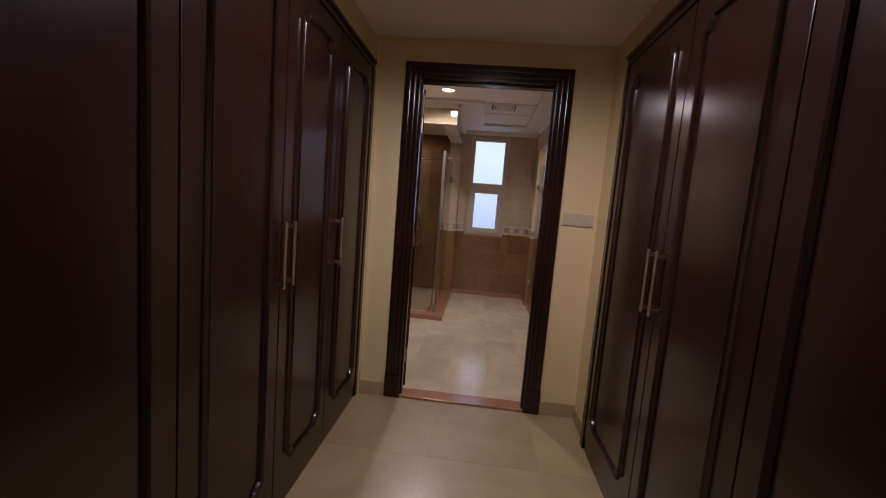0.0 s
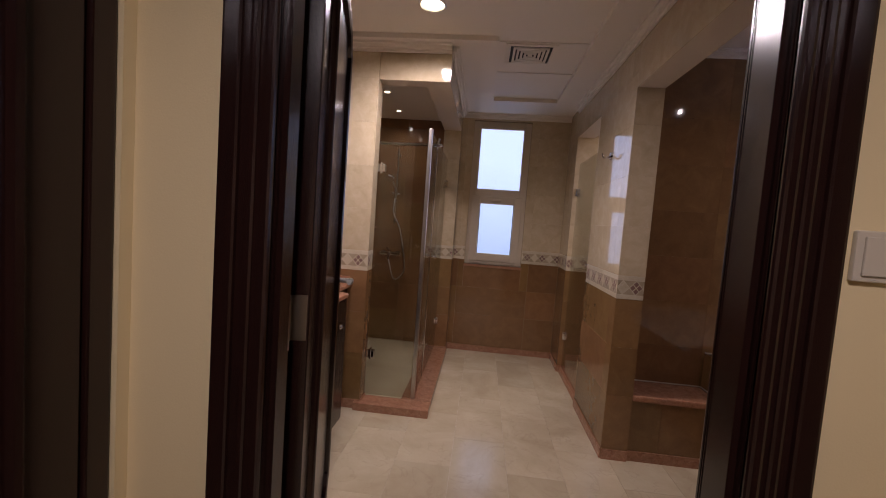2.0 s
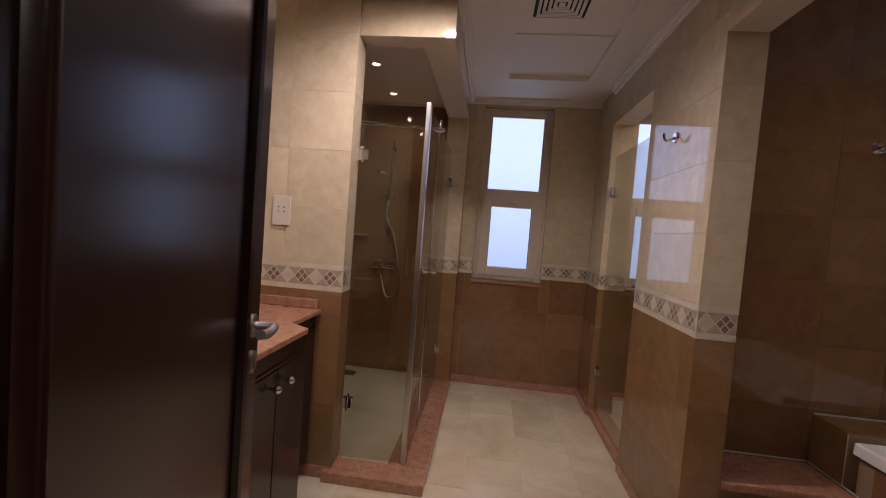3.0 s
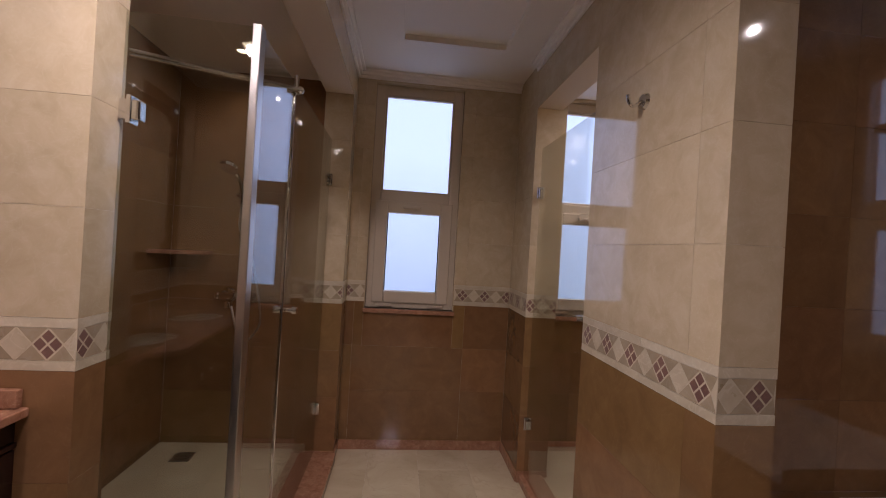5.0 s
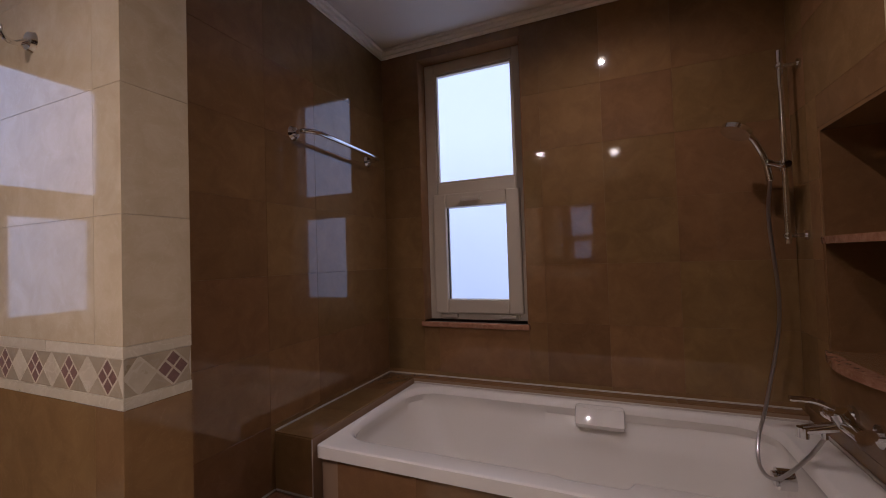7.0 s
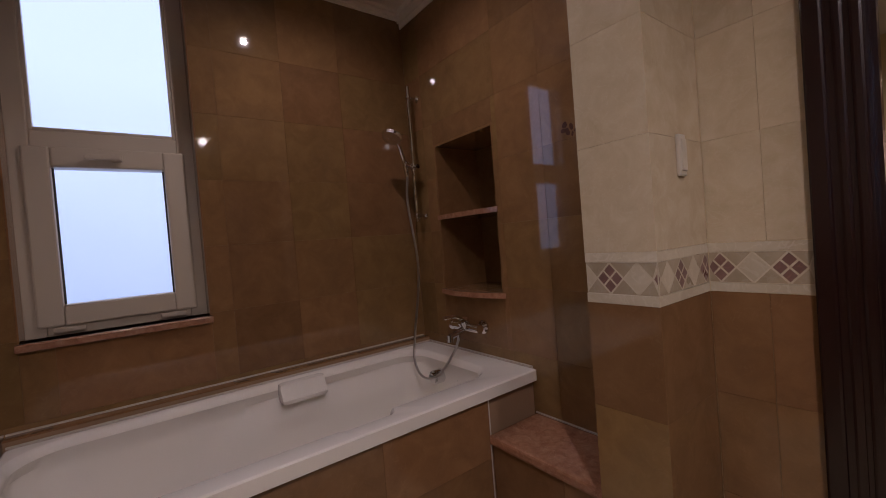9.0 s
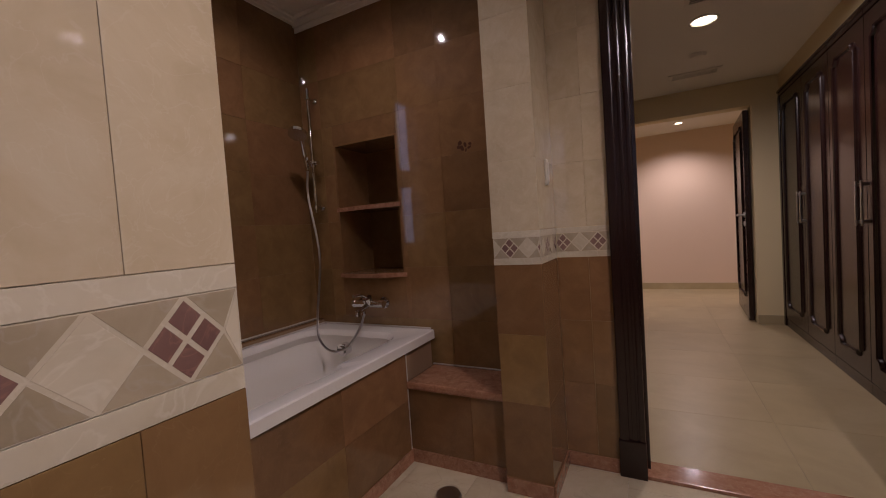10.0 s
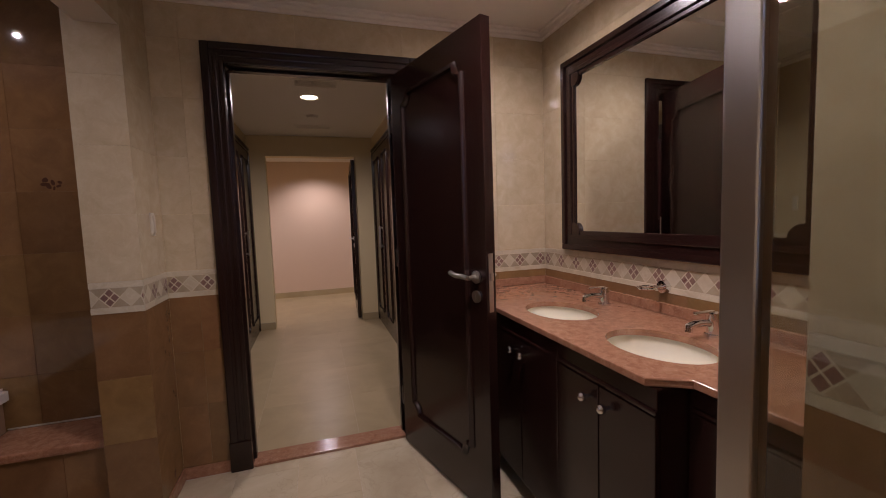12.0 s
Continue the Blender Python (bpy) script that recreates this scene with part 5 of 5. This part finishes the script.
def diamonds(facing, face, u0, u1, parent, red=None):
    """The mosaic border: pale diamonds and diamonds of four red squares between taupe triangles."""
    z0, z1 = 0.940, 1.072
    sign = 1 if facing[0] == '-' else -1
    clad(parent, facing, face, u0, u1, [z0, z0 + 0.025], [u0 + 0.3 * k for k in range(1, 12)], PALE, name="border_strip", gap=0.001)
    clad(parent, facing, face, u0, u1, [z1 - 0.025, z1], [u0 + 0.3 * k for k in range(1, 12)], PALE, name="border_strip", gap=0.001)
    clad(parent, facing, face + sign * 0.0007, u0, u1, [z0 + 0.025, z1 - 0.025], [u0 + 0.3 * k for k in range(1, 12)], PALE, name="border_bed", gap=0.0004, t=T - 0.0007)
    c, hh = (z0 + z1) / 2, 0.040
    parts = {"pale_diamond": (bmesh.new(), PALE), "taupe_triangle": (bmesh.new(), TAN), "red_square": (bmesh.new(), RED)}

    def poly(key, pts):
        bm = parts[key][0]
        if max(a for a, b in pts) < u0 + 0.003 or min(a for a, b in pts) > u1 - 0.003:
            return
        pts = [(min(max(a, u0 + 0.001), u1 - 0.001), b) for a, b in pts]
        if max(p[0] for p in pts) - min(p[0] for p in pts) < 0.003:
            return
        n = len(pts)
        cu, cz = sum(p[0] for p in pts) / n, sum(p[1] for p in pts) / n
        back, front = [], []
        for a, b in pts:
            for lst, d, k in ((back, T, 1.0), (front, 0.0004, 0.965)):
                u, z, y = cu + (a - cu) * k, cz + (b - cz) * k, face + sign * d
                lst.append(bm.verts.new((u, y, z) if facing[1] == 'y' else (y, u, z)))
        bm.faces.new(front)
        for k in range(n):
            bm.faces.new((front[k], front[(k + 1) % n], back[(k + 1) % n], back[k]))

    half = 0.0366
    k = 0
    u = u0 + half * 0.6 if red is None else red - 4 * half * math.ceil((red - u0 + half) / (4 * half))
    g = 0.0012
    while u - half < u1:
        if k % 2:
            poly("pale_diamond", [(u - half + g, c), (u, c - hh + g), (u + half - g, c), (u, c + hh - g)])
        else:
            q = 0.0030
            for du, dz in ((-0.5, 0), (0.5, 0), (0, -0.5), (0, 0.5)):
                a, b = u + du * half, c + dz * hh
                poly("red_square", [(a - half / 2 + q, b), (a, b - hh / 2 + q), (a + half / 2 - q, b), (a, b + hh / 2 - q)])
        for s in (1, -1):
            poly("taupe_triangle", [(u + g * 2, c + s * hh), (u + half, c + s * g * 2), (u + 2 * half - g * 2, c + s * hh)])
        u += 2 * half
        k += 1
    for key, (bm, mat) in parts.items():
        if bm.verts:
            ob = part(key, bm, mat, parent)
            ob["kind"] = "stuff"
        else:
            bm.free()


def skirting(facing, face, u0, u1):
    sign = -1 if facing[0] == '-' else 1
    a, b = sorted((face, face + sign * 0.008))
    bm = box(u0, u1, a, b, 0.0, 0.062, 0.003) if facing[1] == 'y' else box(a, b, u0, u1, 0.0, 0.062, 0.003)
    structure("baseboard", bm, PINK, "rose marble skirting strip", "skirting")


def bath_face(parent, facing, face, u0, u1, joints, holes=(), top=2.40, skirt=True, border=True, red=None):
    rows = [r for r in UP if r < top - 0.02] + [top]
    clad(parent, facing, face, u0, u1, rows, joints, CREAM, holes)
    clad(parent, facing, face, u0, u1, LOW, joints, BROWN, holes)
    clad(parent, facing, face, u0, u1, [0.0, 0.065], [], BROWN, holes)
    if border:
        free = [(u0, u1)]
        for h in holes:
            if h[2] < 1.072 and h[3] > 0.94:
                free = [s for a, b in free for s in ((a, min(b, h[0])), (max(a, h[1]), b)) if s[1] - s[0] > 0.01]
        for a, b in free:
            diamonds(facing, face, a, b, parent, red)
    if skirt:
        skirting(facing, face, u0, u1)


DH = (-0.50, 0.53, -1, 2.19)
bath_face(wall_west, '+x', XW, YS, 4.425, [3.10, 3.66, 4.22], red=4.394)
bath_face(wall_door, '+y', YS, XW, XP, [-1.03, -0.47, 0.09, 0.62], (DH,), skirt=False, red=0.578)
skirting('+y', YS, XW, -0.551)
skirting('+y', YS, 0.534, XP)
bath_face(wall_pier_south, '-x', XP, YS, 2.895, [], red=2.774)
bath_face(wall_pier_south, '+y', 2.895, XP, 0.945, [], red=0.875)
bath_face(wall_partition, '-x', XP, 4.170, 4.855, [4.27], red=4.225)
bath_face(wall_partition, '-y', 4.170, XP, 0.90, [], red=0.856)
bath_face(wall_partition, '+y', 4.855, XP, 0.90, [])
bath_face(wall_pier_wc, '-x', XP, 5.58, YN, [])
bath_face(wall_pier_wc, '-y', 5.58, XP, 0.93, [])
bath_face(wall_north, '-y', YN, -0.305, XP, [-0.25, 0.46], (WIN_N,), red=0.441)
bath_face(wall_north, '-y', YN, 0.93, XE, [1.2, 1.76], (WIN_WC,))
bath_face(wall_pier_shower, '+x', -0.305, 5.79, YN, [])
bath_face(wall_pier_shower, '-y', 5.79, -0.47, -0.305, [])
bath_face(wall_shower_south, '-y', 4.425, XW, -0.765, [-1.08], red=-0.831)
bath_face(wall_shower_south, '+x', -0.765, 4.425, 4.545, [])
clad(wall_partition, '-x', XP, 2.895, 4.170, [2.108, 2.40], [3.12, 3.68], CREAM)
clad(wall_partition, '-x', XP, 4.855, 5.58, [2.135, 2.40], [5.35], CREAM)
clad(wall_shower_south, '-y', 4.445, -0.765, -0.305, [2.188, 2.40], [], CREAM)
clad(wall_shower_south, '+x', -0.305, 4.445, 5.79, [2.188, 2.40], [5.0], CREAM)
# shower and alcove in brown marble
clad(wall_west, '+x', XW, 4.545, YN, ALC, [4.9, 5.46], BROWN)
clad(wall_north, '-y', YN, XW, -0.47, ALC, [-0.85], BROWN)
clad(wall_shower_south, '+y', 4.545, XW, -0.765, ALC, [], BROWN)
clad(wall_alcove_north, '-y', 4.435, 0.90, XE, ALC, [1.385, 1.66], BROWN)
clad(wall_east, '-x', XE, 2.582, 4.435, ALC, [2.98, 3.27, 3.55, 4.12], BROWN, (WIN_E,))
clad(wall_alcove_south, '+y', 2.582, 0.945, XE, ALC, [1.31, 1.55, 2.10], BROWN, (NICHE,))
clad(wall_partition, '+x', 0.90, 4.170, 4.435, ALC, [], BROWN)
clad(wall_pier_south, '+x', 0.945, 2.582, 2.895, ALC, [], BROWN)
bath_face(wall_alcove_north, '+y', 4.55, 0.90, XE, [1.46, 2.02])
bath_face(wall_east, '-x', XE, 4.55, YN, [5.09, 5.65])


def pave(parent, x0, x1, y0, y1, xs, ys, mat, stagger=0.0, holes=()):
    X = [x0] + [v for v in xs if x0 + 0.02 < v < x1 - 0.02] + [x1]
    for i, (a, b) in enumerate(zip(X, X[1:])):
        off = stagger * (i % 2)
        Y = [y0] + [v + off for v in ys if y0 + 0.02 < v + off < y1 - 0.02] + [y1]
        for c, d in zip(Y, Y[1:]):
            for p, q, r, s in cut_rects(a, b, c, d, holes):
                ob = new("tile", tile_mesh(q - p - 0.0012, s - r - 0.0012, 0.012, mat))
                ob.matrix_world = pose((p + q) / 2, (r + s) / 2, -0.012, -90, 0, 0)
                ob.parent = parent


pave(floor, -1.35, 1.38, -2.50, YC - 0.015, [-1.34 + 0.6 * k for k in range(6)], [-2.31 + 0.6 * k for k in range(9)], HALL_STONE)
pave(floor, -4.15, -1.35, -2.50, -0.38, [-1.34 - 0.6 * k for k in range(4, 0, -1)], [-2.31, -1.71, -1.11, -0.51], HALL_STONE)
pave(floor, 1.38, 4.15, -2.50, -0.38, [1.66 + 0.6 * k for k in range(5)], [-2.31, -1.71, -1.11, -0.51], HALL_STONE)
pave(floor_bath, XW, XE, YS + 0.01, YN, [-1.30 + 0.3 * k for k in range(13)], [2.70 + 0.6 * k for k in range(6)], FLOOR_STONE, 0.3)

clad(tub_front, '-x', 1.436, 2.852, 4.175, [0.0, 0.062, 0.30, 0.531], [3.30, 3.86], BROWN)
structure("baseboard_tub", box(1.428, 1.4355, 2.852, 4.175, 0.0, 0.062, 0.003), PINK, "rose marble skirting strip", "skirting")
clad(tub_front, '-x', 1.401, 4.259, 4.434, [0.390, 0.600], [], BROWN)
for a, b in ((1.402, 1.66), (1.66, 1.95), (1.95, 2.238)):
    ob = new("tile", tile_mesh(b - a - 0.002, 0.174, 0.006, BROWN))
    ob.matrix_world = pose((a + b) / 2, 4.347, 0.600, -90, 0, 0)
    ob.parent = tub_front

for a, b in ((2.588, 3.02), (3.02, 3.58), (3.58, 4.14), (4.14, 4.258)):
    ob = new("tile", tile_mesh(0.0515, b - a - 0.002, 0.006, BROWN))
    ob.matrix_world = pose(2.2178, (a + b) / 2, 0.600, -90, 0, 0)
    ob.parent = tub_front

# pale sealant lines round the bathtub and the benches
for row in ((2.186, 2.192, 2.592, 4.25, 0.578, 0.585), (2.2395, 2.2445, 2.592, 4.258, 0.606, 0.612), (1.44, 2.190, 2.583, 2.589, 0.578, 0.586), (1.404, 2.24, 4.430, 4.4345, 0.606, 0.612),
            (2.238, 2.2445, 4.262, 4.43, 0.606, 0.612), (1.4005, 1.4035, 4.2565, 4.2595, 0.392, 0.600), (0.948, 1.438, 2.583, 2.588, 0.390, 0.396), (0.904, 1.396, 4.430, 4.4345, 0.390, 0.396),
            (1.4325, 1.4355, 2.849, 2.853, 0.390, 0.531), (1.432, 1.4395, 2.852, 2.8545, 0.06, 0.353), (1.398, 1.4005, 4.18, 4.43, 0.390, 0.396)):
    structure("trim_sealant", box(*row), CAULK, "thin white sealant joint", "sealant")
